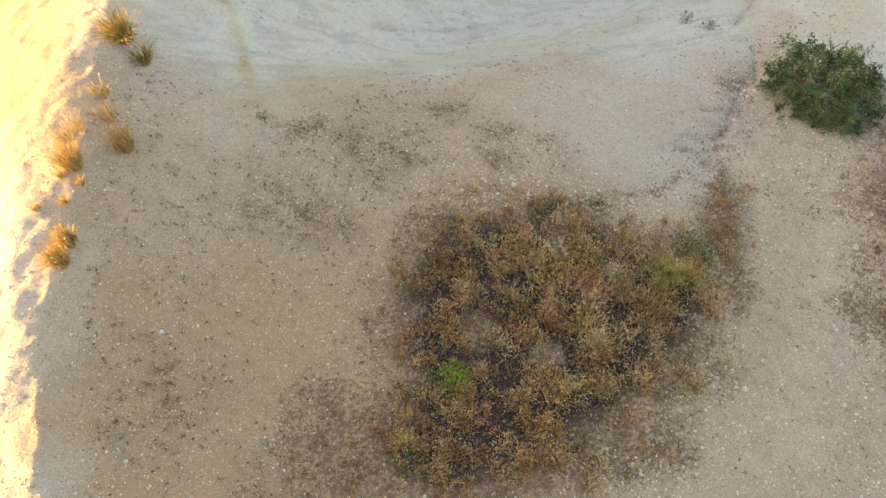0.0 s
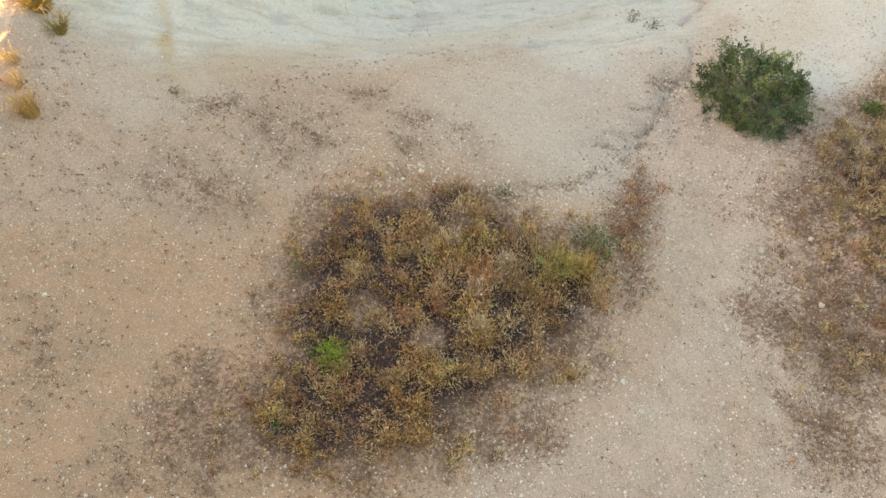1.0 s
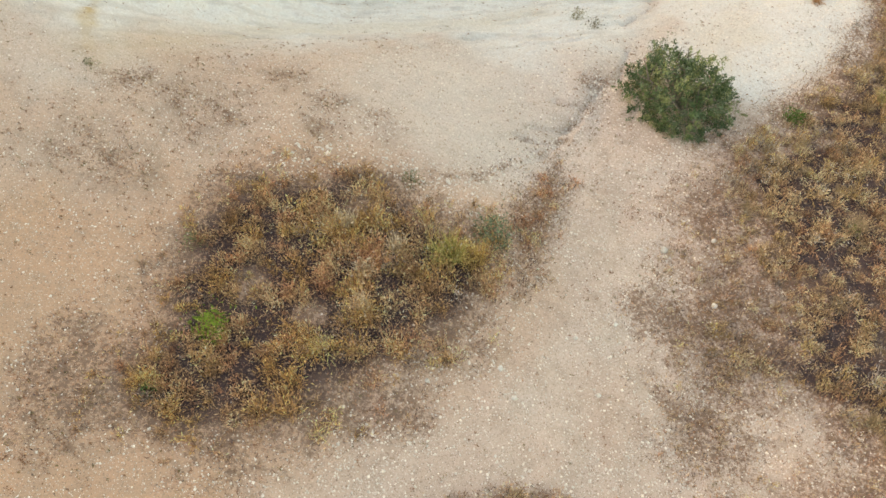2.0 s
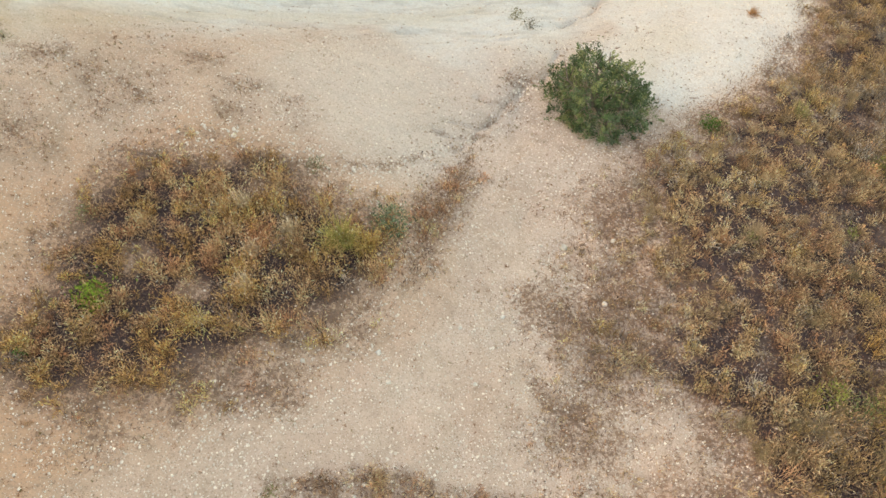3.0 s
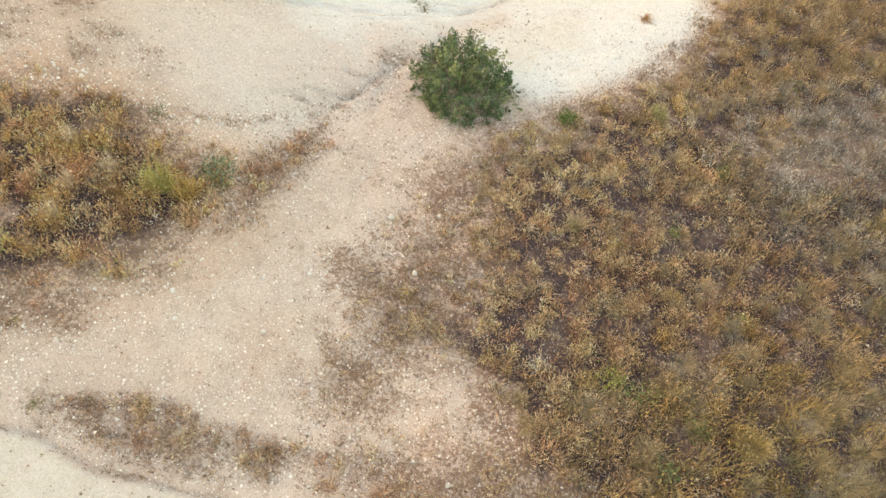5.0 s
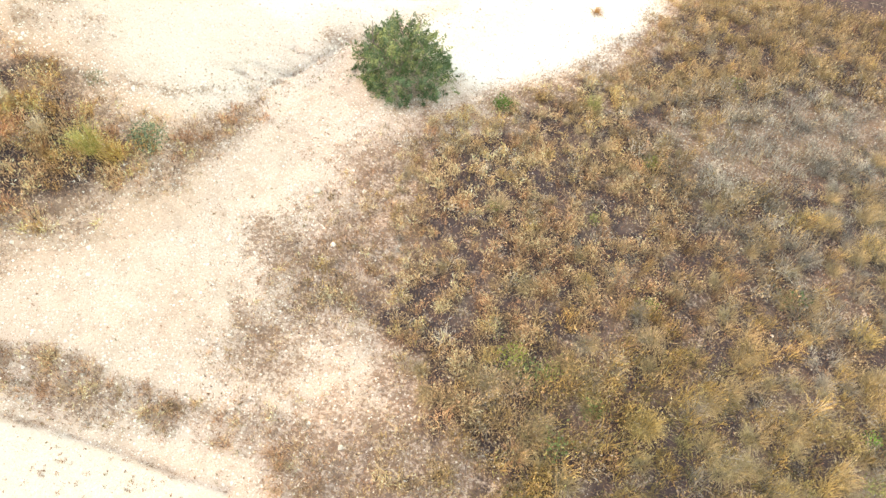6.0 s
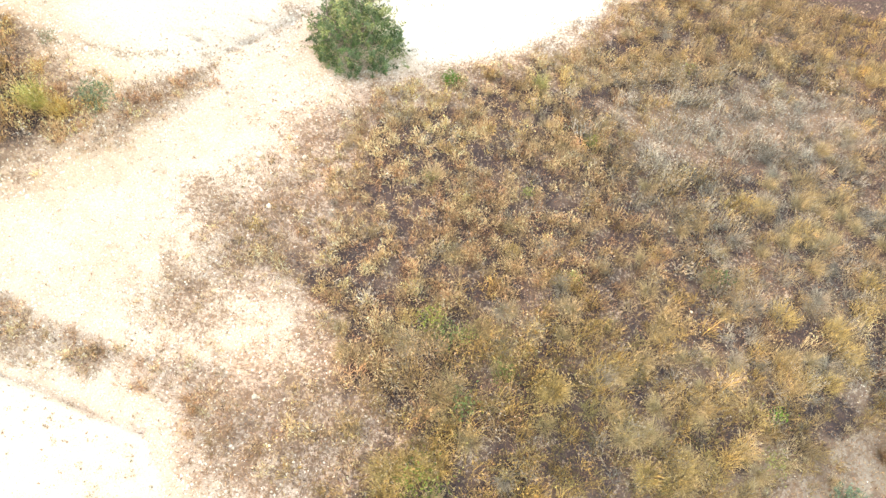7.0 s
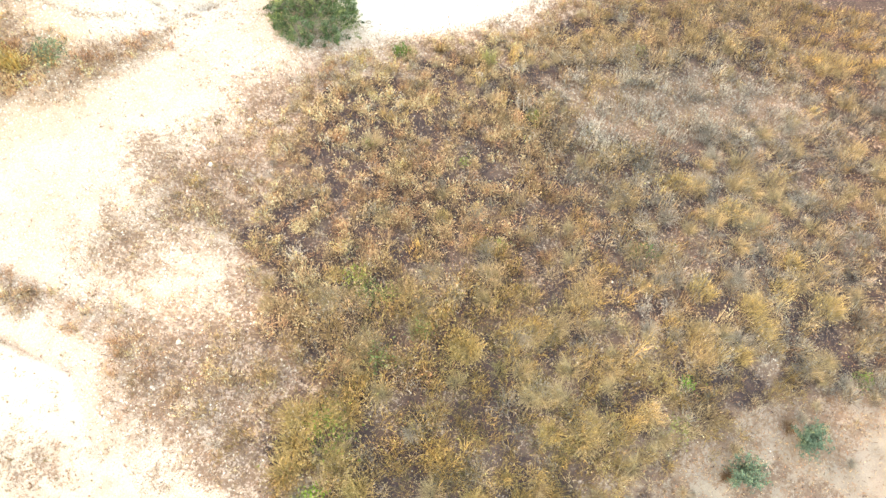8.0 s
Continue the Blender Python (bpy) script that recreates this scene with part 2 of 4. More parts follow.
def cover(x, y):
    west, strip, meadow, low, thin = zones(x, y)
    w3 = fbm(x, y, 0.5, 4, 75)
    fringe = 0.66 * ramp(np.maximum(inside(x, y, WEST_LITTER) - 0.15, inside(x, y, MEADOW)) + 0.9 * fbm(x, y, 0.9, 4, 60), -0.65, 0.35) * (1 - 0.85 * ramp(inside(x, y, NORTH_BANK), -0.15, 0.15))
    slope = np.zeros(np.shape(x))
    for sx, sy, r in SMUDGES:
        slope = np.maximum(slope, 0.62 * np.exp(-((x - sx) ** 2 + (y - sy) ** 2) / (3.2 * r * r)) * ramp(fbm(x, y, 0.16, 3, 71), -0.9, 0.5))
    # brown dirt along the rills, which also paints the shade in their hollows
    for line in RILLS:
        slope = np.maximum(slope, 0.24 * np.exp(-((to_line(x, y, line) + 0.06 * fbm(x, y, 0.4, 3, 33)) / 0.06) ** 2))
    # litter on the bank; its dark lines also stand for shade in rim and crack
    bank = 0.50 * ramp(fbm(x, y, 0.25, 3, 32), -0.5, 0.2) * np.exp(-((to_line(x, y, RIM) + 0.12 * fbm(x, y, 0.4, 3, 33)) / 0.09) ** 2) + 0.35 * np.exp(-(to_line(x, y, CRACK) / 0.05) ** 2)
    south_east = 0.72 * ramp(inside(x, y, SANDY_EDGE) + 0.5 * w3, -0.4, 0.4) * ramp(w3, -0.35, 0.25)
    head = 0.42 * ramp(0.5 - np.hypot(x - 3.85, (y - 7.9) * 0.7) + 0.4 * fbm(x, y, 0.4, 3, 34), 0.0, 0.5)
    sparse = 0.55 * ramp(inside(x, y, SPARSE) + 0.8 * fbm(x, y, 0.5, 4, 72), 0.0, 0.5)
    bare = np.max([np.exp(-((x - sx) ** 2 + (y - sy) ** 2) / (2 * r * r)) for sx, sy, r in BARE_SPOTS], axis=0)
    west = west * (1 - 0.85 * bare)
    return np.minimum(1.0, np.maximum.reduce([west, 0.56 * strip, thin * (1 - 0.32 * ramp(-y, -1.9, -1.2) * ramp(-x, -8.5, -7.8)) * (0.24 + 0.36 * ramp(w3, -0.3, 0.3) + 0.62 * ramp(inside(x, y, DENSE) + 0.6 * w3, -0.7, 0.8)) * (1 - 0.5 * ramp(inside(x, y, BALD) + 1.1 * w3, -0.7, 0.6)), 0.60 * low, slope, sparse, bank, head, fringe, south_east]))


# ---- materials ----
def material(name):
    m = bpy.data.materials.new(name)
    m.use_nodes = True
    return m, m.node_tree, m.node_tree.nodes["Principled BSDF"]


def node(tree, kind, **values):
    n = tree.nodes.new(kind)
    for key, value in values.items():
        n.inputs[key].default_value = value
    return n


def mixed(tree, factor, a, b, blend="MIX"):
    n = tree.nodes.new("ShaderNodeMix")
    n.data_type, n.blend_type = "RGBA", blend
    for slot, value in ((0, factor), (6, a), (7, b)):
        if isinstance(value, (int, float)):
            n.inputs[slot].default_value = value
        elif isinstance(value, tuple):
            n.inputs[slot].default_value = (*value, 1)
        else:
            tree.links.new(value, n.inputs[slot])
    return n.outputs[2]


def ranged(tree, value, low, high, to_low=0.0, to_high=1.0):
    n = tree.nodes.new("ShaderNodeMapRange")
    n.inputs["From Min"].default_value, n.inputs["From Max"].default_value = low, high
    n.inputs["To Min"].default_value, n.inputs["To Max"].default_value = to_low, to_high
    tree.links.new(value, n.inputs["Value"])
    return n.outputs[0]


def noise_out(tree, where, scale, detail=4.0, rough=0.6):
    n = node(tree, "ShaderNodeTexNoise", Scale=scale, Detail=detail, Roughness=rough)
    tree.links.new(where, n.inputs["Vector"])
    return n.outputs["Fac"]


def combine(tree, operation, a, b):
    n = tree.nodes.new("ShaderNodeMath")
    n.operation = operation
    for slot, value in ((0, a), (1, b)):
        if isinstance(value, (int, float)):
            n.inputs[slot].default_value = value
        else:
            tree.links.new(value, n.inputs[slot])
    return n.outputs[0]


def ground_material():
    m, t, shader = material("stony_ground")
    where = t.nodes.new("ShaderNodeTexCoord").outputs["Object"]
    att = t.nodes.new("ShaderNodeAttribute")
    att.attribute_name = "soil"
    split = t.nodes.new("ShaderNodeSeparateColor")
    t.links.new(att.outputs["Color"], split.inputs[0])
    litter, chalk, ochre = split.outputs
    warm = att.outputs["Alpha"]
    broad, mid, fine, grit = (noise_out(t, where, s) for s in (0.7, 4.0, 22.0, 90.0))
    base = mixed(t, ranged(t, broad, 0.35, 0.65), (0.61, 0.455, 0.372), (0.685, 0.54, 0.452))
    base = mixed(t, warm, base, (0.61, 0.375, 0.25))
    base = mixed(t, combine(t, "MULTIPLY", ranged(t, mid, 0.48, 0.68), 0.45), base, (0.42, 0.31, 0.23))
    base = mixed(t, combine(t, "MULTIPLY", chalk, ranged(t, mid, 0.25, 0.6, 0.75, 1.0)), base, (0.775, 0.77, 0.73))
    base = mixed(t, combine(t, "MULTIPLY", ochre, ranged(t, mid, 0.3, 0.7, 0.4, 1.0)), base, (0.55, 0.36, 0.14))
    loam_and_shade = t.nodes.new("ShaderNodeAttribute")
    loam_and_shade.attribute_name = "loam_and_shade"
    base = mixed(t, combine(t, "MULTIPLY", loam_and_shade.outputs["Fac"], ranged(t, mid, 0.3, 0.65, 0.7, 1.0)), base, (0.27, 0.222, 0.182))
    # fine gravel: pale and dark grains
    cells = node(t, "ShaderNodeTexVoronoi", Scale=58.0)
    t.links.new(where, cells.inputs["Vector"])
    tone = t.nodes.new("ShaderNodeSeparateColor")
    t.links.new(cells.outputs["Color"], tone.inputs[0])
    open_soil = combine(t, "MULTIPLY", ranged(t, chalk, 0.0, 1.0, 1.0, 0.25), ranged(t, loam_and_shade.outputs["Fac"], 0.0, 1.0, 1.0, 0.1))
    pale = combine(t, "MULTIPLY", combine(t, "MULTIPLY", ranged(t, tone.outputs[0], 0.70, 0.78), ranged(t, cells.outputs["Distance"], 0.30, 0.42, 1.0, 0.0)), open_soil)
    dark = combine(t, "MULTIPLY", combine(t, "MULTIPLY", ranged(t, tone.outputs[1], 0.78, 0.86), ranged(t, cells.outputs["Distance"], 0.35, 0.5, 1.0, 0.0)), open_soil)
    base = mixed(t, combine(t, "MULTIPLY", pale, 0.8), base, (0.80, 0.72, 0.63))
    base = mixed(t, combine(t, "MULTIPLY", dark, 0.60), base, (0.24, 0.17, 0.12))
    base = mixed(t, ranged(t, fine, 0.35, 0.65, 0.30, 0.0), base, (0.40, 0.30, 0.22))
    # dead plant litter and dark crust, taken near-black for the shade between the tufts
    edge = combine(t, "ADD", litter, ranged(t, fine, 0.3, 0.7, -0.42, 0.42))
    edge = combine(t, "ADD", edge, ranged(t, mid, 0.3, 0.7, -0.22, 0.22))
    edge = combine(t, "ADD", edge, ranged(t, grit, 0.3, 0.7, -0.30, 0.30))
    shaded_duff = mixed(t, ranged(t, grit, 0.35, 0.65), (0.018, 0.012, 0.015), (0.058, 0.039, 0.043))
    shaded_duff = mixed(t, ranged(t, mid, 0.45, 0.7), shaded_duff, (0.105, 0.066, 0.064))
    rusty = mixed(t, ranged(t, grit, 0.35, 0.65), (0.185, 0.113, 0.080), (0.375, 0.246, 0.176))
    shaded_duff = mixed(t, ranged(t, litter, 0.60, 0.98), rusty, shaded_duff)
    base = mixed(t, ranged(t, edge, 0.38, 0.75, 0.0, 0.96), base, shaded_duff)
    base = mixed(t, ranged(t, grit, 0.35, 0.65, 0.0, 0.30), base, (0.38, 0.30, 0.24), "MULTIPLY")
    t.links.new(base, shader.inputs["Base Color"])
    shader.inputs["Roughness"].default_value = 0.95
    shader.inputs["Specular IOR Level"].default_value = 0.15
    bump = node(t, "ShaderNodeBump", Strength=0.6, Distance=0.02)
    rough = combine(t, "ADD", combine(t, "MULTIPLY", fine, 0.8), combine(t, "MULTIPLY", grit, 0.5))
    rough = combine(t, "ADD", rough, combine(t, "MULTIPLY", combine(t, "ADD", pale, dark), 0.3))
    t.links.new(rough, bump.inputs["Height"])
    t.links.new(bump.outputs[0], shader.inputs["Normal"])
    return m


def tinted_material(name, spread=0.25, through_light=0.25, rough=0.8):
    """Takes its colour from the mesh's own tint, varied finely."""
    m, t, shader = material(name)
    att = t.nodes.new("ShaderNodeAttribute")
    att.attribute_name = "tint"
    where = t.nodes.new("ShaderNodeTexCoord").outputs["Object"]
    fine = noise_out(t, where, 60.0, 3.0)
    colour = mixed(t, ranged(t, fine, 0.3, 0.7, 0.0, spread), att.outputs["Color"], (0.45, 0.36, 0.27), "MULTIPLY")
    t.links.new(colour, shader.inputs["Base Color"])
    shader.inputs["Roughness"].default_value = rough
    shader.inputs["Specular IOR Level"].default_value = 0.2
    if through_light:
        glow = t.nodes.new("ShaderNodeBsdfTranslucent")
        t.links.new(colour, glow.inputs["Color"])
        both = t.nodes.new("ShaderNodeMixShader")
        both.inputs[0].default_value = through_light
        t.links.new(shader.outputs[0], both.inputs[1])
        t.links.new(glow.outputs[0], both.inputs[2])
        t.links.new(both.outputs[0], t.nodes["Material Output"].inputs["Surface"])
    return m


def stone_material():
    m, t, shader = material("pale_stone")
    where = t.nodes.new("ShaderNodeTexCoord").outputs["Object"]
    info = t.nodes.new("ShaderNodeObjectInfo").outputs["Random"]
    tone = mixed(t, info, (0.55, 0.49, 0.41), (0.74, 0.71, 0.65))
    tone = mixed(t, ranged(t, noise_out(t, where, 25.0), 0.4, 0.7, 0.0, 0.6), tone, (0.42, 0.35, 0.28))
    t.links.new(tone, shader.inputs["Base Color"])
    shader.inputs["Roughness"].default_value = 0.85
    bump = node(t, "ShaderNodeBump", Strength=0.5, Distance=0.01)
    t.links.new(noise_out(t, where, 60.0), bump.inputs["Height"])
    t.links.new(bump.outputs[0], shader.inputs["Normal"])
    return m


def bark_material():
    m, t, shader = material("grey_bark")
    where = t.nodes.new("ShaderNodeTexCoord").outputs["Object"]
    tone = mixed(t, ranged(t, noise_out(t, where, 30.0), 0.3, 0.7), (0.10, 0.075, 0.055), (0.26, 0.21, 0.17))
    t.links.new(tone, shader.inputs["Base Color"])
    shader.inputs["Roughness"].default_value = 0.9
    return m


GROUND, BLADE, LEAF, PEBBLE, STONE, BARK = (ground_material(), tinted_material("dry_blades", 0.35, 0.18), tinted_material("leaves", 0.30, 0.25, 0.6),
                                            tinted_material("gravel", 0.5, 0.0, 0.9), stone_material(), bark_material())


# ---- mesh helpers ----
def mesh_of(name, verts, faces, mat, tint=None, attribute="tint", smooth=False):
    verts, faces = np.asarray(verts, np.float32), np.asarray(faces, np.int32)
    me = bpy.data.meshes.new(name)
    me.vertices.add(len(verts))
    me.vertices.foreach_set("co", verts.ravel())
    me.loops.add(faces.size)
    me.loops.foreach_set("vertex_index", faces.ravel())
    me.polygons.add(len(faces))
    me.polygons.foreach_set("loop_start", np.arange(len(faces), dtype=np.int32) * faces.shape[1])
    if tint is not None:
        layer = me.color_attributes.new(attribute, "FLOAT_COLOR", "POINT")
        rgba = np.ones((len(verts), 4), np.float32)
        rgba[:, :tint.shape[1]] = tint
        layer.data.foreach_set("color", rgba.ravel())
    me.update(calc_edges=True)
    me.materials.append(mat)
    if smooth:
        me.polygons.foreach_set("use_smooth", np.ones(len(faces), bool))
    return me


def part(name, mesh, parent, label="", kind=""):
    ob = new(name, mesh)
    ob.parent = parent
    return tagged(ob, label, kind=kind)


def joined(pieces):
    """Joins (verts, faces, tint) triples."""
    start, vs, fs, cs = 0, [], [], []
    for v, f, c in pieces:
        vs.append(v), fs.append(f + start), cs.append(c)
        start += len(v)
    return np.concatenate(vs), np.concatenate(fs), np.concatenate(cs)


def ribbons(root, tall, azimuth, lean, width, tint):
    """Bent, tapering blades of three triangles each."""
    n = len(root)
    out = np.stack([np.cos(azimuth), np.sin(azimuth), np.zeros(n)], 1)
    side = np.stack([-np.sin(azimuth), np.cos(azimuth), np.zeros(n)], 1) * (width * 0.5)[:, None]
    rise = np.array([0, 0, 1.0])
    mid = root + out * (np.sin(lean * 0.7) * tall * 0.55)[:, None] + rise * (np.cos(lean * 0.7) * tall * 0.55)[:, None]
    tip = mid + out * (np.sin(lean * 1.5) * tall * 0.45)[:, None] + rise * (np.cos(lean * 1.5) * tall * 0.45)[:, None]
    v = np.stack([root - side, root + side, mid - side * 0.85, mid + side * 0.85, tip], 1).reshape(-1, 3)
    k = (np.arange(n) * 5)[:, None, None]
    f = (k + np.array([[0, 1, 3], [0, 3, 2], [2, 3, 4]])).reshape(-1, 3)
    return (v, f, np.repeat(tint, 5, 0)), tip


def flakes(at, size, tint, stretch=0.45, flat=0.6):
    """Small pointed leaves or seed heads, turned at random."""
    n = len(at)
    a, b = rng.uniform(0, 2 * np.pi, n), rng.normal(0, flat, n)
    along = np.stack([np.cos(a) * np.cos(b), np.sin(a) * np.cos(b), np.sin(b)], 1) * (size * 0.5)[:, None]
    c = a + np.pi / 2
    e = rng.normal(0, flat, n)
    across = np.stack([np.cos(c) * np.cos(e), np.sin(c) * np.cos(e), np.sin(e)], 1) * (size * 0.5 * stretch)[:, None]
    v = np.stack([at - along, at + across, at + along, at - across], 1).reshape(-1, 3)
    k = (np.arange(n) * 4)[:, None, None]
    f = (k + np.array([[0, 1, 2], [0, 2, 3]])).reshape(-1, 3)
    return v, f, np.repeat(tint, 4, 0)


def on_ground(x, y, lift=0.0):
    return np.stack([x, y, height(x, y) + lift], 1)


def scatter(x0, x1, y0, y1, per_metre):
    n = int((x1 - x0) * (y1 - y0) * per_metre)
    return rng.uniform(x0, x1, n), rng.uniform(y0, y1, n)


# ---- ground: one sheet to the horizon ----
def stretched(low, high, step, reach):
    grow = [step * 1.22 ** k for k in range(1, 90)]
    out = np.cumsum(grow)
    out = out[out < reach]
    return np.concatenate([low - out[::-1], np.arange(low, high, step), high + out])


def build_ground():
    xs, ys = stretched(-6.5, 16.5, 0.045, 2500), stretched(-1.6, 13.0, 0.045, 2500)
    gx, gy = np.meshgrid(xs, ys)
    x, y = gx.ravel(), gy.ravel()
    v = np.stack([x, y, height(x, y)], 1)
    nx, ny = len(xs), len(ys)
    i = (np.arange(ny - 1)[:, None] * nx + np.arange(nx - 1)).ravel()
    f = np.stack([i, i + 1, i + nx + 1, i + nx], 1)
    soil = np.zeros((len(x), 4))
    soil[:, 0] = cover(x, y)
    mound = ramp(-to_line(x, y, CRACK) + 1.1 * fbm(x, y, 1.6, 4, 97), -2.3, -0.7)
    soil[:, 1] = np.maximum(ramp(inside(x, y, CHALK) + 0.9 * fbm(x, y, 1.2, 4, 80), -1.0, 0.9),
                            0.6 * mound * ramp(inside(x, y, CREAM_MOUND) + 0.1 * fbm(x, y, 0.4, 3, 81), -0.03, 0.08))
    soil[:, 1] = np.maximum(soil[:, 1], 0.6 * ramp(crest(y) - x + 0.45 + 0.5 * fbm(x, y, 0.8, 3, 94), -0.15, 0.7) * ramp(-y, -5.5, -3.5))
    soil[:, 1] = np.maximum(soil[:, 1], 0.9 * ramp(inside(x, y, NORTH_PALE) + 0.8 * fbm(x, y, 1.0, 3, 96), -0.4, 0.6))
    soil[:, 1] = np.maximum(soil[:, 1], 0.32 * ramp(inside(x, y, COOL) + 0.8 * fbm(x, y, 1.0, 4, 88), -0.9, 1.2))
    vein = ramp(-to_line(x, y, RUST_VEIN) + 0.12 * fbm(x, y, 0.4, 3, 83), -0.13, -0.01) * (0.55 + 0.45 * ramp(fbm(x, y, 0.5, 3, 84), -0.4, 0.1))
    soil[:, 2] = np.maximum(1.0 * vein, 0.24 * ramp(inside(x, y, OCHRE) + 0.5 * fbm(x, y, 0.8, 3, 82), -0.2, 0.5))
    soil[:, 2] = np.maximum(soil[:, 2], 0.32 * np.exp(-(to_line(x, y, CREAM_EDGE) / 0.36) ** 2))
    # streaks that put the shading of the chalk's relief into its colour
    streak = fbm(x * 0.30 + y * 0.12, y * 1.2 - x * 0.55, 0.22, 3, 87) * soil[:, 1]
    soil[:, 2] = np.maximum(soil[:, 2], 0.26 * mound * ramp(inside(x, y, CREAM_MOUND), -0.05, 0.15))
    soil[:, 3] = np.clip(0.9 * ramp(inside(x, y, TAN) + 1.3 * fbm(x, y, 1.5, 4, 85), -1.2, 1.0) + 0.08 * ramp(fbm(x, y, 1.8, 3, 86), 0.0, 0.4) + 0.46 * ramp(-x, -2.0, 1.0) + 0.5 * streak + 0.55 * ramp(inside(x, y, WEST_LITTER), -0.7, 0.1), 0, 1)
    # greyer loam: the south-eastern edge, round the little plants on the slope; thin chalk lines paint in relief
    # shading
    loam_and_shade = 1.0 * ramp(inside(x, y, SANDY_EDGE) + 0.5 * fbm(x, y, 1.0, 3, 89), -1.2, 0.2) * (1 - 0.15 * ramp(fbm(x, y, 0.7, 4, 91), 0.0, 0.3))
    for sx, sy, r in SMUDGES:
        loam_and_shade = np.maximum(loam_and_shade, 0.35 * np.exp(-((x - sx) ** 2 + (y - sy) ** 2) / (2 * (2.0 * r) ** 2)) * ramp(fbm(x, y, 0.3, 3, 92), -0.5, 0.3))
    lines = fbm(x * 0.30 + y * 0.12, y * 1.2 - x * 0.55, 0.16, 3, 93)
    loam_and_shade = np.maximum(loam_and_shade, 0.24 * ramp(lines, 0.08, 0.34) * ramp(inside(x, y, CHALK), -0.6, 0.4))
    loam_and_shade = np.maximum(loam_and_shade, 0.55 * ramp(inside(x, y, BALD) + 0.5 * fbm(x, y, 1.0, 3, 89), -0.5, 0.4))
    me = mesh_of("ground", v, f, GROUND, soil, "soil", True)
    layer = me.attributes.new("loam_and_shade", "FLOAT", "POINT")
    layer.data.foreach_set("value", loam_and_shade.astype(np.float32))
    return tagged(new("ground", me),
                  "pale stony hillside soil with chalky crust and dark litter, shade of gaps and rills painted in", "ground", kind="structure")


build_ground()


# ---- gravel ----
def rock_shape(seed, rings=2):
    """An angular stone; rings 0 gives a four-faced chip whose underside is buried."""
    bm = bmesh.new()
    if rings:
        bmesh.ops.create_icosphere(bm, subdivisions=rings, radius=1.0)
    else:
        corners = [bm.verts.new(c) for c in ((1, 0, -0.5), (0, 1, -0.5), (-1, 0, -0.5), (0, -1, -0.5), (0, 0, 0.9))]
        for k in range(4):
            bm.faces.new((corners[k], corners[(k + 1) % 4], corners[4]))
        bm.verts.index_update()
    for vert in bm.verts:
        vert.co *= 1 + 0.45 * noise.noise(vert.co * 1.3 + Vector((seed * 7.1, 0, 0)))
        vert.co.z *= 0.65
    v = np.array([tuple(q.co) for q in bm.verts])
    f = np.array([[q.index for q in face.verts] for face in bm.faces])
    bm.free()
    return v, f


def build_gravel():
    x, y = scatter(-5.2, 14.5, -1.2, 11.5, 900)
    cov = cover(x, y)
    chalk = ramp(inside(x, y, CHALK), -0.5, 0.6)
    patch = ramp(fbm(x, y, 0.8, 4, 90), -0.45, 0.5)
    ring = np.exp(-((cov - 0.35) / 0.3) ** 2)
    rim = np.exp(-((to_line(x, y, RIM) - 0.05) / 0.14) ** 2)
    keep = rng.uniform(0, 1, len(x)) < (0.34 + 0.7 * patch ** 2 + 0.5 * ring + 1.5 * rim + 0.7 * np.exp(-((x - crest(y) - 0.2) / 0.5) ** 2)) * (1 - 0.75 * chalk) * (1 - 0.98 * ramp(cov, 0.45, 0.8)) * (1 - 0.93 * ramp(inside(x, y, SANDY_EDGE), -0.5, 0.3)) * (1 - 0.8 * ramp(inside(x, y, CREAM_MOUND), -0.05, 0.1))
    x, y = x[keep], y[keep]
    n = len(x)
    size = np.clip(rng.lognormal(math.log(0.0092), 0.43, n), 0.004, 0.024) * (1 + 0.7 * rim[keep] * (rng.uniform(0, 1, n) < 0.4))
    shapes = [rock_shape(s, 0) for s in range(6)]
    pieces = []
    pick = rng.integers(0, 6, n)
    tone = rng.uniform(0, 1, n)
    tone = tone + 0.16 * ramp(-x, -0.5, 1.5)
    size = size * np.where(tone < 0.60, 1.0, 0.68) * (1 - 0.2 * ramp(-x, -0.5, 1.5))
    colour = np.where((tone < 0.60)[:, None], np.array([0.87, 0.785, 0.68]), np.where((tone < 1.0)[:, None], np.array([0.46, 0.325, 0.235]), np.array([0.28, 0.20, 0.15])))
    colour = colour * rng.uniform(0.8, 1.15, n)[:, None]
    base = on_ground(x, y)
    for s, (v, f) in enumerate(shapes):
        idx = np.nonzero(pick == s)[0]
        a = rng.uniform(0, 6.28, len(idx))
        c, sn = np.cos(a), np.sin(a)
        st = rng.uniform(0.7, 1.3, len(idx))
        vx = v[None, :, 0] * st[:, None]
        vy = v[None, :, 1]
        vv = np.stack([vx * c[:, None] - vy * sn[:, None], vx * sn[:, None] + vy * c[:, None], np.repeat(v[None, :, 2], len(idx), 0)], 2)
        vv = vv * size[idx][:, None, None] + base[idx][:, None, :] + np.array([0, 0, 1]) * (size[idx] * 0.25)[:, None, None]
        ff = f[None] + (np.arange(len(idx)) * len(v))[:, None, None]
        pieces.append((vv.reshape(-1, 3), ff.reshape(-1, 3), np.repeat(colour[idx], len(v), 0)))
    v, f, c = joined(pieces)
    tagged(new("gravel", mesh_of("gravel", v, f, PEBBLE, c)), "loose pale and brown gravel strewn over the soil", "gravel", kind="stuff")


build_gravel()

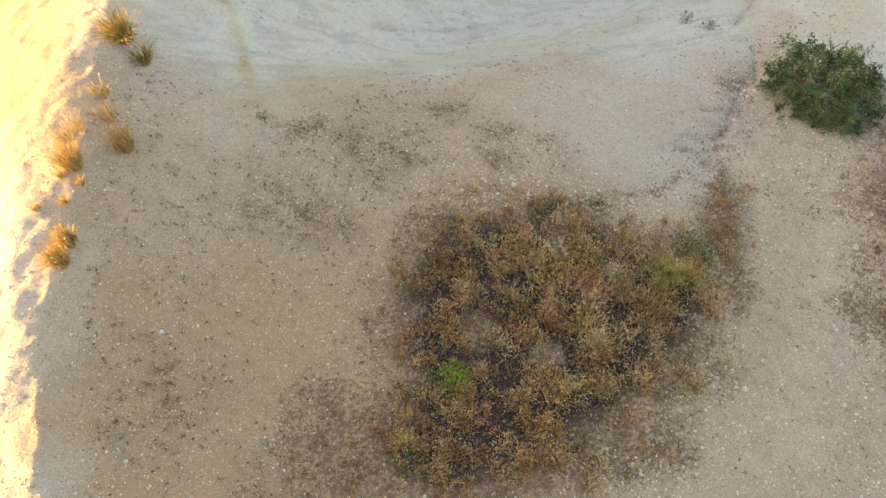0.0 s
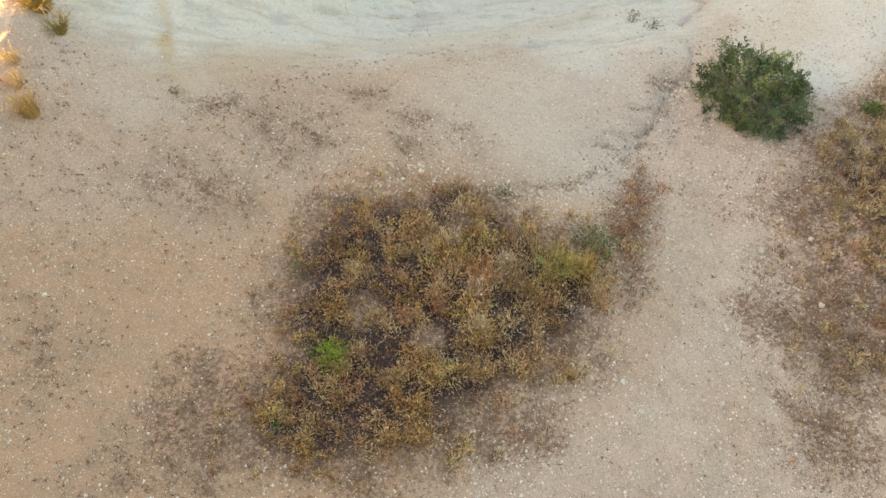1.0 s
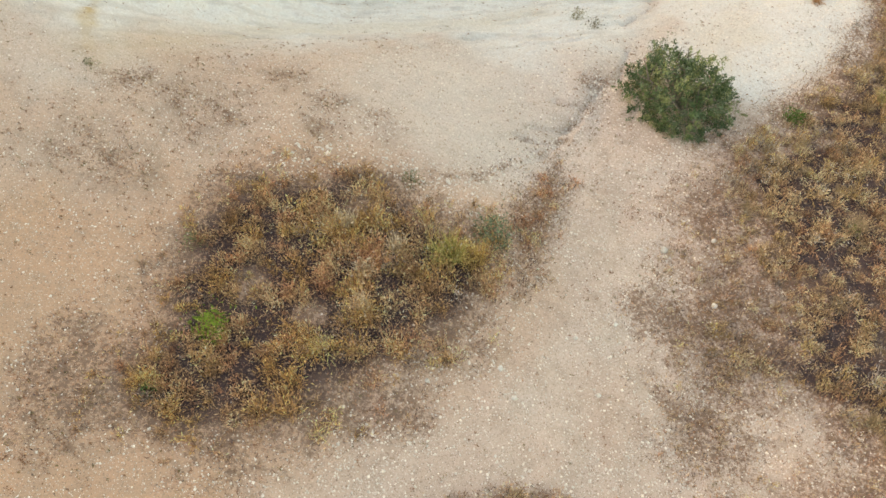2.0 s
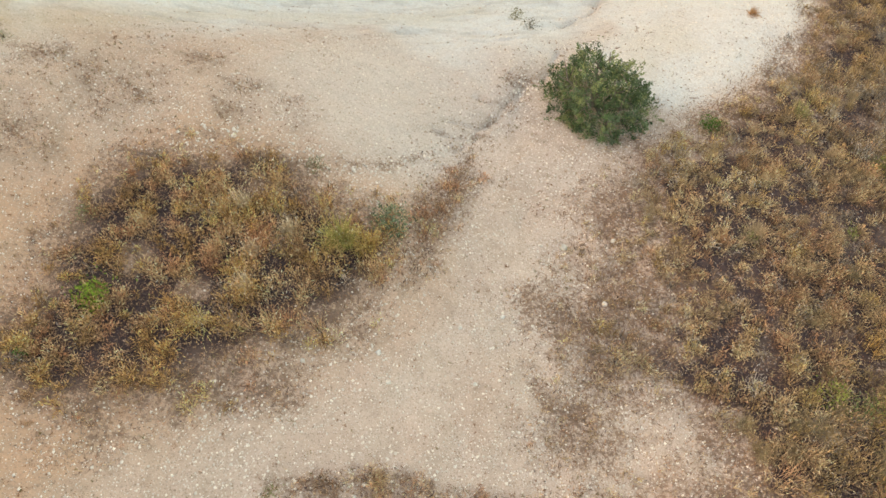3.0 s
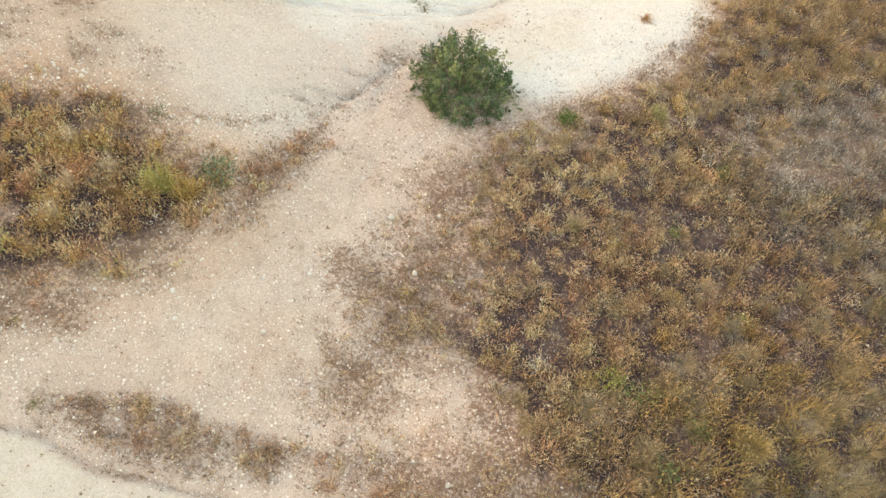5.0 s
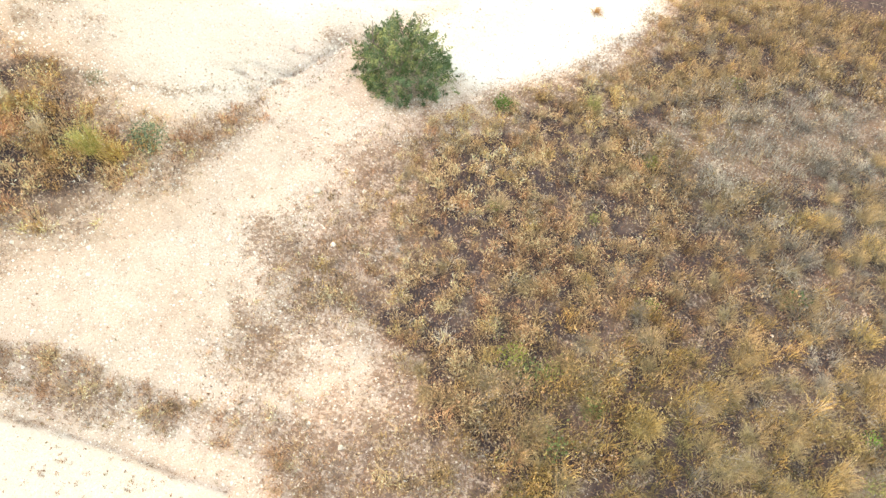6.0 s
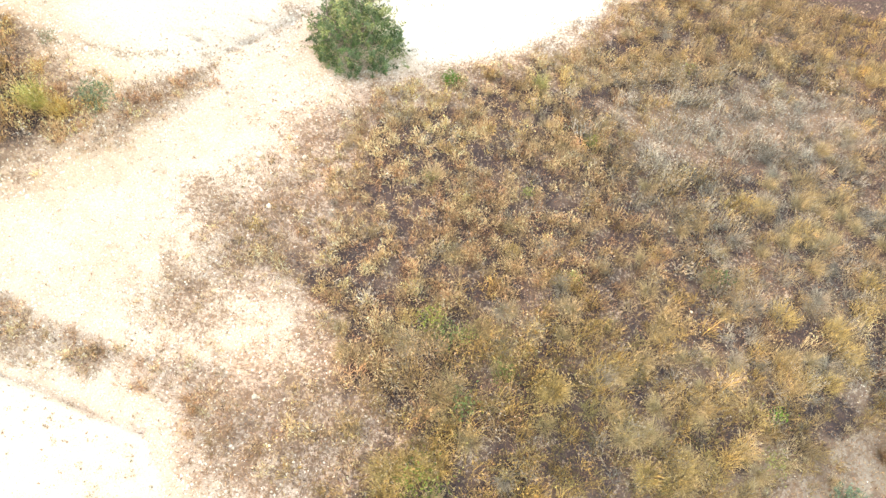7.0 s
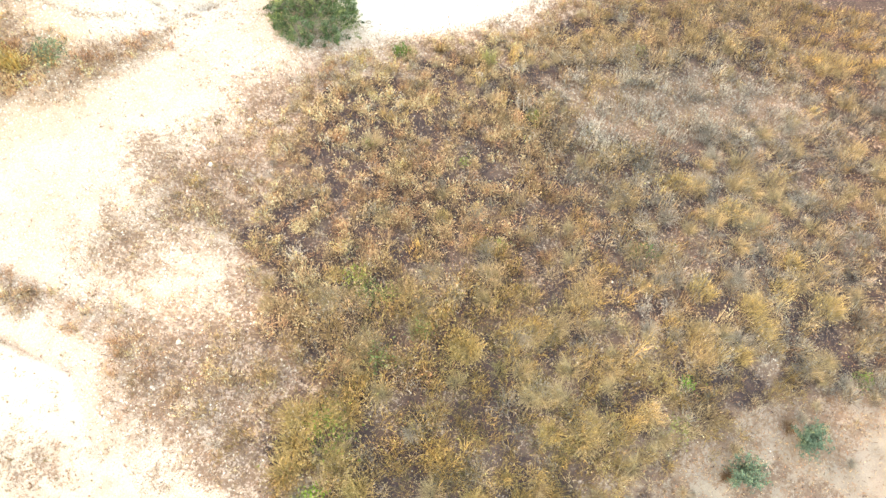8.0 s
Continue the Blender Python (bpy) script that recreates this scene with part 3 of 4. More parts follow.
# ---- dry growth ----
STRAW, RUST, OLIVE, GREY, DARK, GOLD = (np.array(c) for c in ((0.71, 0.49, 0.305), (0.50, 0.285, 0.18), (0.46, 0.355, 0.17), (0.48, 0.41, 0.36), (0.080, 0.056, 0.056), (0.69, 0.455, 0.21)))


def ears(at, way, long, wide, tint):
    """Narrow seed heads pointing along way, each turned at random about its own length."""
    n = len(at)
    way = way / np.linalg.norm(way, axis=1)[:, None]
    other = np.cross(way, rng.normal(0, 1, (n, 3)))
    other /= np.linalg.norm(other, axis=1)[:, None] + 1e-9
    along, across = way * long[:, None], other * (0.5 * wide)[:, None]
    v = np.stack([at, at + 0.45 * along + across, at + along, at + 0.45 * along - across], 1).reshape(-1, 3)
    k = (np.arange(n) * 4)[:, None, None]
    return v, (k + np.array([[0, 1, 2], [0, 2, 3]])).reshape(-1, 3), np.repeat(tint, 4, 0)


def grass_field(x, y, keep, tall, blades_each, colour_of, name, label, category, mops=lambda x, y: np.zeros(len(x))):
    """Clumps of thin bent stalks with drooping seed heads; where mops is high, arching heaps of long blades instead."""
    pick = rng.uniform(0, 1, len(x)) < keep ** 1.4
    x, y, keep = x[pick], y[pick], keep[pick]
    n = len(x)
    mop = rng.uniform(0, 1, n) < mops(x, y)
    lump = fbm(x, y, 0.14, 2, 96)
    vary = np.clip(np.exp(0.7 * lump + rng.normal(0, 0.22, n)), 0.4, 1.8) * (0.45 + 0.55 * ramp(keep, 0.1, 0.7))
    h = tall(x, y) * vary * np.where(mop, 0.85, 1.15)
    colour = colour_of(x, y, n)
    bright = np.clip(np.exp(0.0 + 0.85 * fbm(x, y, 0.12, 2, 98) + rng.normal(0, 0.22, n)), 0.4, 1.7)
    lean_to = 0.8 + 1.6 * fbm(x, y, 1.2, 2, 95) + rng.normal(0, 0.9, n)
    count = np.maximum((blades_each * np.clip(vary, 0.35, 1.4) * np.where(mop, 1.9, 1.0)).astype(int), 6)
    owner = np.repeat(np.arange(n), count)
    m = len(owner)
    spread = h[owner] * np.where(mop[owner], 0.36, 0.34) + 0.010
    r, a = np.sqrt(rng.uniform(0, 1, m)) * spread, rng.uniform(0, 6.283, m)
    bx, by = x[owner] + r * np.cos(a), y[owner] + r * np.sin(a)
    az = np.where(rng.uniform(0, 1, m) < np.where(mop[owner], 0.70, 0.65), a + rng.normal(0, 0.7, m), lean_to[owner] + rng.normal(0, 0.45, m))
    lean = np.abs(np.where(mop[owner], rng.normal(0.75, 0.28, m), rng.normal(0.45, 0.30, m)))
    bh = h[owner] * rng.uniform(0.4, 1.15, m)
    tint = colour[owner] * (rng.uniform(0.5, 1.05, m) * bright[owner])[:, None]
    tint = np.where((rng.uniform(0, 1, m) < 0.18)[:, None], DARK * rng.uniform(0.7, 1.7, m)[:, None], np.where(mop[owner][:, None], 1.1 * tint, tint))
    strips, tip = ribbons(on_ground(bx, by, -0.01), bh, az, lean, np.where(mop[owner], 0.8, 1.0) * rng.uniform(0.004, 0.008, m), np.clip(tint, 0, 0.75))
    heads = np.repeat(np.arange(m), np.where(mop[owner], rng.uniform(0, 1, m) < 0.12, 1 + (rng.uniform(0, 1, m) < 0.35)).astype(int))
    k = len(heads)
    droop = lean[heads] * 1.4 + np.abs(rng.normal(0.25, 0.4, k))
    turn = az[heads] + rng.normal(0, 0.7, k)
    way = np.stack([np.cos(turn) * np.sin(droop), np.sin(turn) * np.sin(droop), np.cos(droop)], 1)
    at = tip[heads] + rng.normal(0, 0.008, (k, 3))
    o = owner[heads]
    shade = np.clip(colour[o] * (bright[o] * np.where(rng.uniform(0, 1, k) < 0.2, rng.uniform(1.2, 1.6, k), rng.uniform(0.5, 1.1, k)))[:, None], 0, 0.8)
    v, f, c = joined([strips, ears(at, way, rng.uniform(0.022, 0.058, k), rng.uniform(0.006, 0.012, k), shade)])
    return tagged(new(name, mesh_of(name, v, f, BLADE, c)), label, category, kind="stuff")


def west_colour(x, y, n):
    t = (0.55 + rng.uniform(-0.2, 0.2, n) + 0.9 * fbm(x, y, 0.22, 3, 100))[:, None]
    c = np.where(t < 0.22, RUST * 1.15, np.where(t < 0.60, STRAW * 0.85, np.where(t < 0.95, GOLD * 0.92, GREY * 0.85)))
    c = np.where((rng.uniform(0, 1, n) < 0.8 * ramp(inside(x, y, WEST_STRIP), -0.15, 0.1))[:, None], RUST * 1.2, c)
    return c * np.array([1.06, 0.97, 0.90]) * (1.06 + 0.2 * ramp(x, -0.5, 0.8))[:, None]


def east_colour(x, y, n):
    t = 0.55 + rng.uniform(-0.35, 0.35, n) + 0.8 * fbm(x, y, 0.17, 2, 105)
    olive = ramp(inside(x, y, [(8.0, -1), (8.27, 1.31), (8.93, 2.96), (9.78, 3.97), (11.41, 4.26), (12.15, 3.74), (12.6, 3.09), (12.44, 1.0), (11.5, -2)]) + 0.8 * fbm(x, y, 1.2, 3, 107), -0.5, 0.7)
    grey = ramp(inside(x, y, [(9.5, 7.5), (11, 10), (20, 13), (20, 4.5), (13, 4), (11, 5.5)]) + 1.0 * fbm(x, y, 1.2, 3, 108), -0.5, 0.8)
    brown = np.maximum(ramp(inside(x, y, BROWN) + 0.9 * fbm(x, y, 1.0, 3, 109), -0.6, 0.5), 2.0 * ramp(inside(x, y, LOW_STRIP), -0.3, 0.1))
    c = np.where((t < 0.14 + 0.26 * brown)[:, None], RUST * 1.2, np.where((t < 0.8 + 0.3 * brown)[:, None], STRAW, GOLD))
    r = np.clip(0.5 + rng.uniform(-0.4, 0.4, n) + 0.7 * fbm(x, y, 0.18, 2, 106), 0, 1)
    c = np.where((r < 0.55 * olive)[:, None], np.where((r < 0.3 * olive)[:, None], GOLD * np.array([0.95, 0.92, 0.8]), OLIVE * 0.85), c)
    c = np.where(((r > 0.55) & (r < 0.55 + 0.25 * ramp(x - 0.3 * y, 8.0, 10.5)))[:, None], GOLD * np.array([0.95, 0.92, 0.82]), c)
    c = np.where(((r > 1 - 0.46 * grey - 0.13))[:, None], GREY * 1.05, c)
    c = np.where((rng.uniform(0, 1, n) < 0.65 * ramp(inside(x, y, BALD) + 0.9 * fbm(x, y, 0.9, 3, 116), -1.1, 0.4))[:, None], GREY * 1.35, c)
    return c * np.array([0.97, 1.0, 0.98]) * (1 - np.array([0.14, 0.11, 0.10]) * ramp(x, 9.0, 10.5)[:, None]) * (1.0 - 0.17 * ramp(x, 6.5, 9.5))[:, None]


def east_height(x, y):
    return (0.10 + 0.10 * ramp(x - 0.35 * y, 4.5, 9.0)) * (1 - 0.28 * ramp(inside(x, y, BROWN) + 0.9 * fbm(x, y, 1.0, 3, 109), -0.6, 0.5))


def stubble(x, y, keep, tall, name, label):
    """Short single stalks standing between the tufts."""
    pick = rng.uniform(0, 1, len(x)) < keep
    x, y = x[pick], y[pick]
    n = len(x)
    t = (rng.uniform(0, 1, n) + 0.4 * fbm(x, y, 0.5, 3, 115))[:, None]
    c = np.where(t < 0.50, RUST * np.array([0.78, 0.80, 0.86]), np.where(t < 0.60, DARK * 1.4, np.where(t < 0.72, GREY * np.array([0.8, 0.7, 0.66]), STRAW))) * rng.uniform(0.65, 1.25, n)[:, None]
    c = c * (0.85 - 0.30 * ramp(x, 6.0, 8.5))[:, None]
    edge = (ramp(-cover(x, y), -0.8, -0.5) * (rng.uniform(0, 1, n) < 0.75))[:, None]
    c = c * (1 - edge) + edge * np.where((rng.uniform(0, 1, n) < 0.4)[:, None], 0.8 * STRAW, np.array([0.34, 0.225, 0.165])) * rng.uniform(0.7, 1.3, n)[:, None]
    a, lean, h = rng.uniform(0, 6.283, n), np.abs(rng.normal(0.75, 0.4, n)), tall * rng.uniform(0.5, 1.3, n)
    root = on_ground(x, y, -0.005)
    side = np.stack([-np.sin(a), np.cos(a), np.zeros(n)], 1) * rng.uniform(0.004, 0.008, n)[:, None]
    tip = root + np.stack([np.cos(a) * np.sin(lean), np.sin(a) * np.sin(lean), np.cos(lean)], 1) * h[:, None]
    v = np.stack([root - side, root + side, tip], 1).reshape(-1, 3)
    f = np.arange(3 * n).reshape(-1, 3)
    return tagged(new(name, mesh_of(name, v, f, BLADE, np.repeat(c, 3, 0))), label, "grass", kind="stuff")


def in_sight(x, y):
    return (y < 13.8 - 0.12 * np.abs(x - 11)) & (y > -1.2)


wx, wy = scatter(-2.0, 3.8, 0.2, 6.3, 190)
wz = zones(wx, wy)
low_west = 0.34 - 0.30 * ramp(wx, -0.4, 0.6)
gaps = low_west + (1 - low_west) * ramp(fbm(wx, wy, 0.16, 2, 110), -0.05, 0.08)
grass_field(wx, wy, np.maximum(wz[0] * gaps, 0.42 * wz[1]), lambda x, y: 0.075 + 0.065 * ramp(x, -0.3, 1.0), 30,
            west_colour, "dry_grass_patch", "low brown and straw dry grass over dark litter", "grass")
wx, wy = scatter(-2.2, 4.2, 0.0, 6.5, 4200)
wz = zones(wx, wy)
stubble(wx, wy, np.maximum(np.maximum(wz[0], wz[1]) ** 1.5, 0.10 * (cover(wx, wy) > 0.2)) * (1 - 0.72 * wz[0]), 0.06, "brown_undergrowth", "short rusty stalks between the dry tufts")
ex, ey = scatter(1.2, 17.2, -1.3, 13.8, 165)
ex, ey = ex[in_sight(ex, ey)], ey[in_sight(ex, ey)]
ez = np.maximum.reduce([zones(ex, ey)[2], 0.7 * zones(ex, ey)[3], 0.55 * zones(ex, ey)[4]]) * (1 - 0.32 * ramp(ex - 0.3 * ey, 7.0, 9.5))
swept = ramp(ex - 0.3 * ey, 7.5, 10.0)
floor_of = 0.10 - 0.04 * swept + 0.14 * ramp(inside(ex, ey, BROWN), -0.4, 0.4)
gaps = floor_of + (1 - floor_of) * ramp(fbm(ex, ey, 0.16, 2, 111) * (1 - swept) + swept * fbm(ex + 0.6 * ey, ey * 1.6 - 0.9 * ex, 0.21, 2, 112), -0.12, 0.08)
grass_field(ex, ey, ez * gaps, east_height, 26,
            east_colour, "dry_meadow", "dense straw, rust and olive dry grass covering the slope", "grass",
            lambda x, y: 0.9 * ramp(x - 0.3 * y + 0.8 * fbm(x, y, 1.0, 3, 114), 8.3, 10.6))
ex, ey = scatter(1.2, 17.2, -1.3, 13.8, 2300)
ex, ey = ex[in_sight(ex, ey)], ey[in_sight(ex, ey)]
ez = zones(ex, ey)
stubble(ex, ey, np.maximum(np.maximum(ez[4], 0.6 * ez[3]) ** 1.3, 0.08 * (cover(ex, ey) > 0.2)) * (1 - 0.75 * ez[2]) + 0.10 * ramp(inside(ex, ey, SANDY_EDGE), -0.5, 0.1), 0.065, "rusty_undergrowth", "short rusty stalks between the meadow tufts")


def build_litter():
    """Small dry sprigs and fallen leaves on and beside the growth, thinning out over the bare soil."""
    x, y = scatter(-6.2, 16.8, -1.2, 13.0, 620)
    cov = cover(x, y)
    keep = rng.uniform(0, 1, len(x)) < 0.8 * ramp(cov + 0.2 * fbm(x, y, 0.3, 3, 120), 0.03, 0.6) * (1 - 0.55 * ramp(cov, 0.6, 0.95)) + 0.01
    x, y = x[keep], y[keep]
    n = len(x)
    t = rng.uniform(0, 1, n)[:, None]
    c = np.where(t < 0.60, RUST * np.array([0.95, 0.88, 0.84]), np.where(t < 0.82, 0.9 * STRAW, np.where(t < 0.90, DARK * 1.7, GREY))) * rng.uniform(0.6, 1.3, n)[:, None]
    v, f, c = flakes(on_ground(x, y, 0.008), rng.uniform(0.012, 0.042, n), c, 0.35, 0.35)
    tagged(new("plant_litter", mesh_of("plant_litter", v, f, BLADE, c)), "scattered dry leaves and broken stalks on the soil", "litter", kind="stuff")


def build_sprigs():
    """Little withered plants dotted over the bare ground."""
    x, y = scatter(-5.0, 9.0, -1.2, 11.0, 68)
    cov = cover(x, y)
    near_smudge = np.max([np.exp(-((x - sx) ** 2 + (y - sy) ** 2) / (2 * (1.6 * r) ** 2)) for sx, sy, r in SMUDGES], axis=0)
    keep = (cov < 0.8) & (x > crest(y) + 0.3) & (rng.uniform(0, 1, len(x)) > 0.6 * ramp(inside(x, y, NORTH_PALE), -0.4, 0.4)) & (rng.uniform(0, 1, len(x)) < 0.08 + 0.8 * ramp(fbm(x, y, 0.8, 3, 130), 0.0, 0.4) + 1.2 * near_smudge + 2.5 * zones(x, y)[3] + np.exp(-(to_line(x, y, [(3.2, 7.0), (3.9, 8.7)]) / 0.5) ** 2)) & (rng.uniform(0, 1, len(x)) > 0.8 * ramp(inside(x, y, COOL), -0.1, 0.8)) & (rng.uniform(0, 1, len(x)) > 0.8 * ramp(inside(x, y, CHALK), -0.4, 0.4))
    x, y = x[keep], y[keep]
    n = len(x)
    owner = np.repeat(np.arange(n), 10)
    m = len(owner)
    size = np.clip(rng.lognormal(math.log(0.027), 0.45, n), 0.008, 0.06)
    a, r = rng.uniform(0, 6.283, m), rng.uniform(0, 1, m) * size[owner]
    px, py = x[owner] + r * np.cos(a), y[owner] + r * np.sin(a)
    c = np.where((rng.uniform(0, 1, n) < 0.7)[:, None], np.array([0.29, 0.15, 0.085]), OLIVE * 0.5)[owner] * rng.uniform(0.7, 1.4, m)[:, None]
    at = on_ground(px, py) + np.array([0, 0, 1]) * (rng.uniform(0.1, 0.9, m) * size[owner])[:, None]
    v, f, c = flakes(at, rng.uniform(0.010, 0.026, m), c, 0.5, 0.7)
    tagged(new("withered_sprigs", mesh_of("withered_sprigs", v, f, BLADE, c)), "tiny withered brown plants dotted over bare soil", "plant", kind="stuff")


build_litter()
build_sprigs()


# ---- single tufts and herbs ----
def tuft_meshes(name, tall, count, colour, tip_colour, spread=0.3, lean=0.35, width=0.007, ears=0.3):
    """Blades and seed heads of one tuft round its own base."""
    a, r = rng.uniform(0, 6.283, count), np.sqrt(rng.uniform(0, 1, count)) * tall * spread
    root = np.stack([r * np.cos(a), r * np.sin(a), np.full(count, -0.02)], 1)
    tint = np.array(colour) * rng.uniform(0.65, 1.3, count)[:, None]
    sweep = rng.uniform(0, 6.283)
    a = np.where(rng.uniform(0, 1, count) < 0.40, sweep + rng.normal(0, 0.6, count), a)
    strips, tip = ribbons(root, tall * rng.uniform(0.5, 1.1, count), a + rng.normal(0, 0.5, count), np.abs(rng.normal(lean, 0.2, count)), rng.uniform(0.7, 1.4, count) * width, tint)
    k = np.nonzero(rng.uniform(0, 1, count) < ears)[0]
    head = flakes(tip[k], rng.uniform(0.02, 0.04, len(k)), np.array(tip_colour) * rng.uniform(0.8, 1.2, len(k))[:, None], 0.4)
    return mesh_of(name + "_blades", *strips[:2], BLADE, strips[2]), mesh_of(name + "_heads", *head[:2], BLADE, head[2])


def tuft(name, x, y, tall, count, colour, tip_colour, label, group="", **more):
    base = new(name)
    base.matrix_world = pose(x, y, float(height(x, y)), 0, 0, rng.uniform(0, 360))
    blades, heads = tuft_meshes(name, tall, count, colour, tip_colour, **more)
    part("foliage", blades, base, kind="stuff")
    part("inflorescence", heads, base, kind="stuff")
    return tagged(base, label, "grass tuft", group)


def herb(name, x, y, wide, tall, count, colour, label, leaf=0.03, category="plant", stalks=14):
    """A small leafy plant: stalks and a loose cushion of leaves."""
    base = new(name)
    base.matrix_world = pose(x, y, float(height(x, y)), 0, 0, rng.uniform(0, 360))
    a, b = rng.uniform(0, 6.283, count), rng.uniform(0, 1, count) ** 0.5
    lump = 1 + 0.5 * fbm(np.cos(a) + x * 3, np.sin(a) + y * 3, 0.7, 3, 160) + 0.25 * rng.normal(0, 1, count) ** 2 * (b > 0.7)
    up = rng.uniform(0.1, 1.0, count)
    at = np.stack([np.cos(a) * b * wide * 0.5 * lump, np.sin(a) * b * wide * 0.5 * lump, up * tall * np.sqrt(np.clip(1.05 - b * b, 0.05, 1))], 1)
    v, f, c = flakes(at, rng.uniform(0.6, 1.3, count) * leaf, np.array(colour) * rng.uniform(0.55, 1.45, count)[:, None], 0.5, 0.6)
    part("foliage", mesh_of(name + "_leaves", v, f, LEAF, c), base, kind="stuff")
    sa = rng.uniform(0, 6.283, stalks)
    s, _ = ribbons(np.zeros((stalks, 3)) - np.array([0, 0, 0.02]), np.full(stalks, tall * 0.95), sa, rng.uniform(0.2, 0.9, stalks), np.full(stalks, 0.006), np.tile(np.array([[0.22, 0.17, 0.10]]), (stalks, 1)))
    part("stalk", mesh_of(name + "_stalks", *s[:2], BLADE, s[2]), base, kind="stuff")
    return tagged(base, label, category)


def sage(x, y, wide, tall, label, stems=52, leaves=46):
    """A soft shrub of arching stems set with narrow leaves."""
    base = new("sage_shrub")
    base.matrix_world = pose(x, y, float(height(x, y)), 0, 0, rng.uniform(0, 360))
    a, reach = rng.uniform(0, 6.283, stems), rng.uniform(0.25, 1.0, stems) * wide * 0.5
    rise = tall * np.sqrt(np.clip(1.1 - (reach / (wide * 0.5)) ** 2 * 0.7, 0.2, 1)) * rng.uniform(0.8, 1.1, stems)
    owner = np.repeat(np.arange(stems), leaves)
    u = rng.uniform(0.25, 1.0, len(owner))
    out = reach[owner] * u ** 1.2
    at = np.stack([np.cos(a[owner]) * out, np.sin(a[owner]) * out, rise[owner] * u ** 0.8], 1) + rng.normal(0, 0.018, (len(owner), 3))
    at[:, 2] = np.maximum(at[:, 2], 0.01)
    c = np.array([0.115, 0.185, 0.135]) * (rng.uniform(0.7, 1.3, stems)[owner] * rng.uniform(0.6, 1.4, len(owner)))[:, None]
    v, f, c = flakes(at, rng.uniform(0.03, 0.06, len(owner)), c, 0.28, 0.8)
    part("foliage", mesh_of("sage_leaves", v, f, LEAF, c), base, kind="stuff")
    s, _ = ribbons(np.zeros((stems, 3)) - np.array([0, 0, 0.02]), np.hypot(reach, rise), a, np.arctan2(reach, rise), np.full(stems, 0.008), np.tile(np.array([[0.17, 0.13, 0.09]]), (stems, 1)))
    part("stalk", mesh_of("sage_stalks", *s[:2], BLADE, s[2]), base, kind="stuff")
    return tagged(base, label, "shrub")


GOLDEN, PALE, LIME = (0.60, 0.43, 0.20), (0.68, 0.56, 0.40), (0.46, 0.43, 0.16)
for x, y, tall, count in ((-4.03, 4.83, 0.34, 150), (-4.4, 4.44, 0.36, 170), (-4.24, 3.28, 0.28, 150), (-4.22, 3.5, 0.28, 130), (-4.24, 5.16, 0.30, 34), (-4.38, 5.46, 0.26, 30),
                          (-4.28, 4.22, 0.12, 40), (-4.39, 3.97, 0.12, 40), (-4.51, 4.3, 0.12, 36), (-4.65, 3.88, 0.12, 30), (-4.59, 4.79, 0.34, 26), (-4.5, 4.95, 0.30, 22)):
    tuft("ridge_tuft", x, y, 0.95 * tall, 2 * count, GOLDEN, (0.65, 0.45, 0.2), "golden dry grass tuft on the sunlit ridge", "tufts along the ridge")
# orange head colour stands for low sun on the tips
tuft("olive_tuft", -4.34, 6.38, 0.42, 260, (0.36, 0.26, 0.07), (0.78, 0.43, 0.12), "olive dry tuft on the ridge, heads tinted orange for low sunlight", "olive ridge tufts", lean=0.6, ears=0.7)
tuft("olive_tuft", -4.11, 6.11, 0.3, 160, (0.33, 0.27, 0.08), (0.45, 0.33, 0.1), "olive yellow tuft on the ridge flank", "olive ridge tufts", lean=0.6, ears=0.7)
tuft("lime_tuft", 1.99, 3.87, 0.46, 380, LIME, (0.58, 0.47, 0.18), "tall yellow-green grass tuft among dry stalks", lean=0.4, width=0.006)
tuft("straw_tuft", 2.3, 3.86, 0.40, 170, (0.55, 0.38, 0.14), (0.62, 0.46, 0.2), "tall straw-coloured tuft beside a green one", lean=0.45)
for x, y in ((0.74, 4.05), (1.05, 3.4), (1.37, 3.8), (1.12, 2.92)):
    tuft("feather_tuft", x, y, 0.30, 220, PALE, (0.74, 0.63, 0.47), "pale feathery dry grass tuft", "pale feathery tufts", spread=0.28, lean=0.25, width=0.006)
tuft("pale_green_tuft", 8.32, 8.0, 0.34, 160, (0.36, 0.34, 0.15), (0.5, 0.44, 0.2), "pale green grass tuft at the meadow edge")
tuft("rust_tuft", 7.8, 10.85, 0.18, 110, (0.50, 0.27, 0.12), (0.55, 0.3, 0.15), "rusty orange dry tuft on pale soil", lean=0.9)

herb("grey_herb", 2.45, 4.36, 0.50, 0.26, 800, (0.19, 0.235, 0.14), "grey-green leafy herb beside dry grass", 0.04)
herb("green_weed", -0.44, 2.4, 0.34, 0.22, 480, (0.21, 0.31, 0.05), "bright green leafy weed in dry grass", 0.04)
herb("small_weed", -0.81, 1.59, 0.18, 0.12, 120, (0.10, 0.20, 0.06), "small green weed in dry grass", 0.03)
herb("dusty_weed", -0.95, 3.45, 0.26, 0.16, 160, (0.25, 0.25, 0.13), "dusty grey-green weed at the patch edge", 0.03)
herb("rim_weed", 1.31, 5.0, 0.24, 0.18, 150, (0.20, 0.22, 0.12), "grey-green weed on the gully rim", 0.03)
herb("slope_weed", 3.45, 10.14, 0.28, 0.20, 140, (0.24, 0.22, 0.10), "dry olive weed on the chalky slope", 0.035)
herb("slope_weed", 3.75, 9.72, 0.28, 0.22, 150, (0.16, 0.14, 0.08), "dark withered weed on the chalky slope", 0.035)
herb("back_weed", 4.87, 9.02, 0.40, 0.20, 200, (0.19, 0.20, 0.12), "grey-green low weed behind the shrub", 0.04)
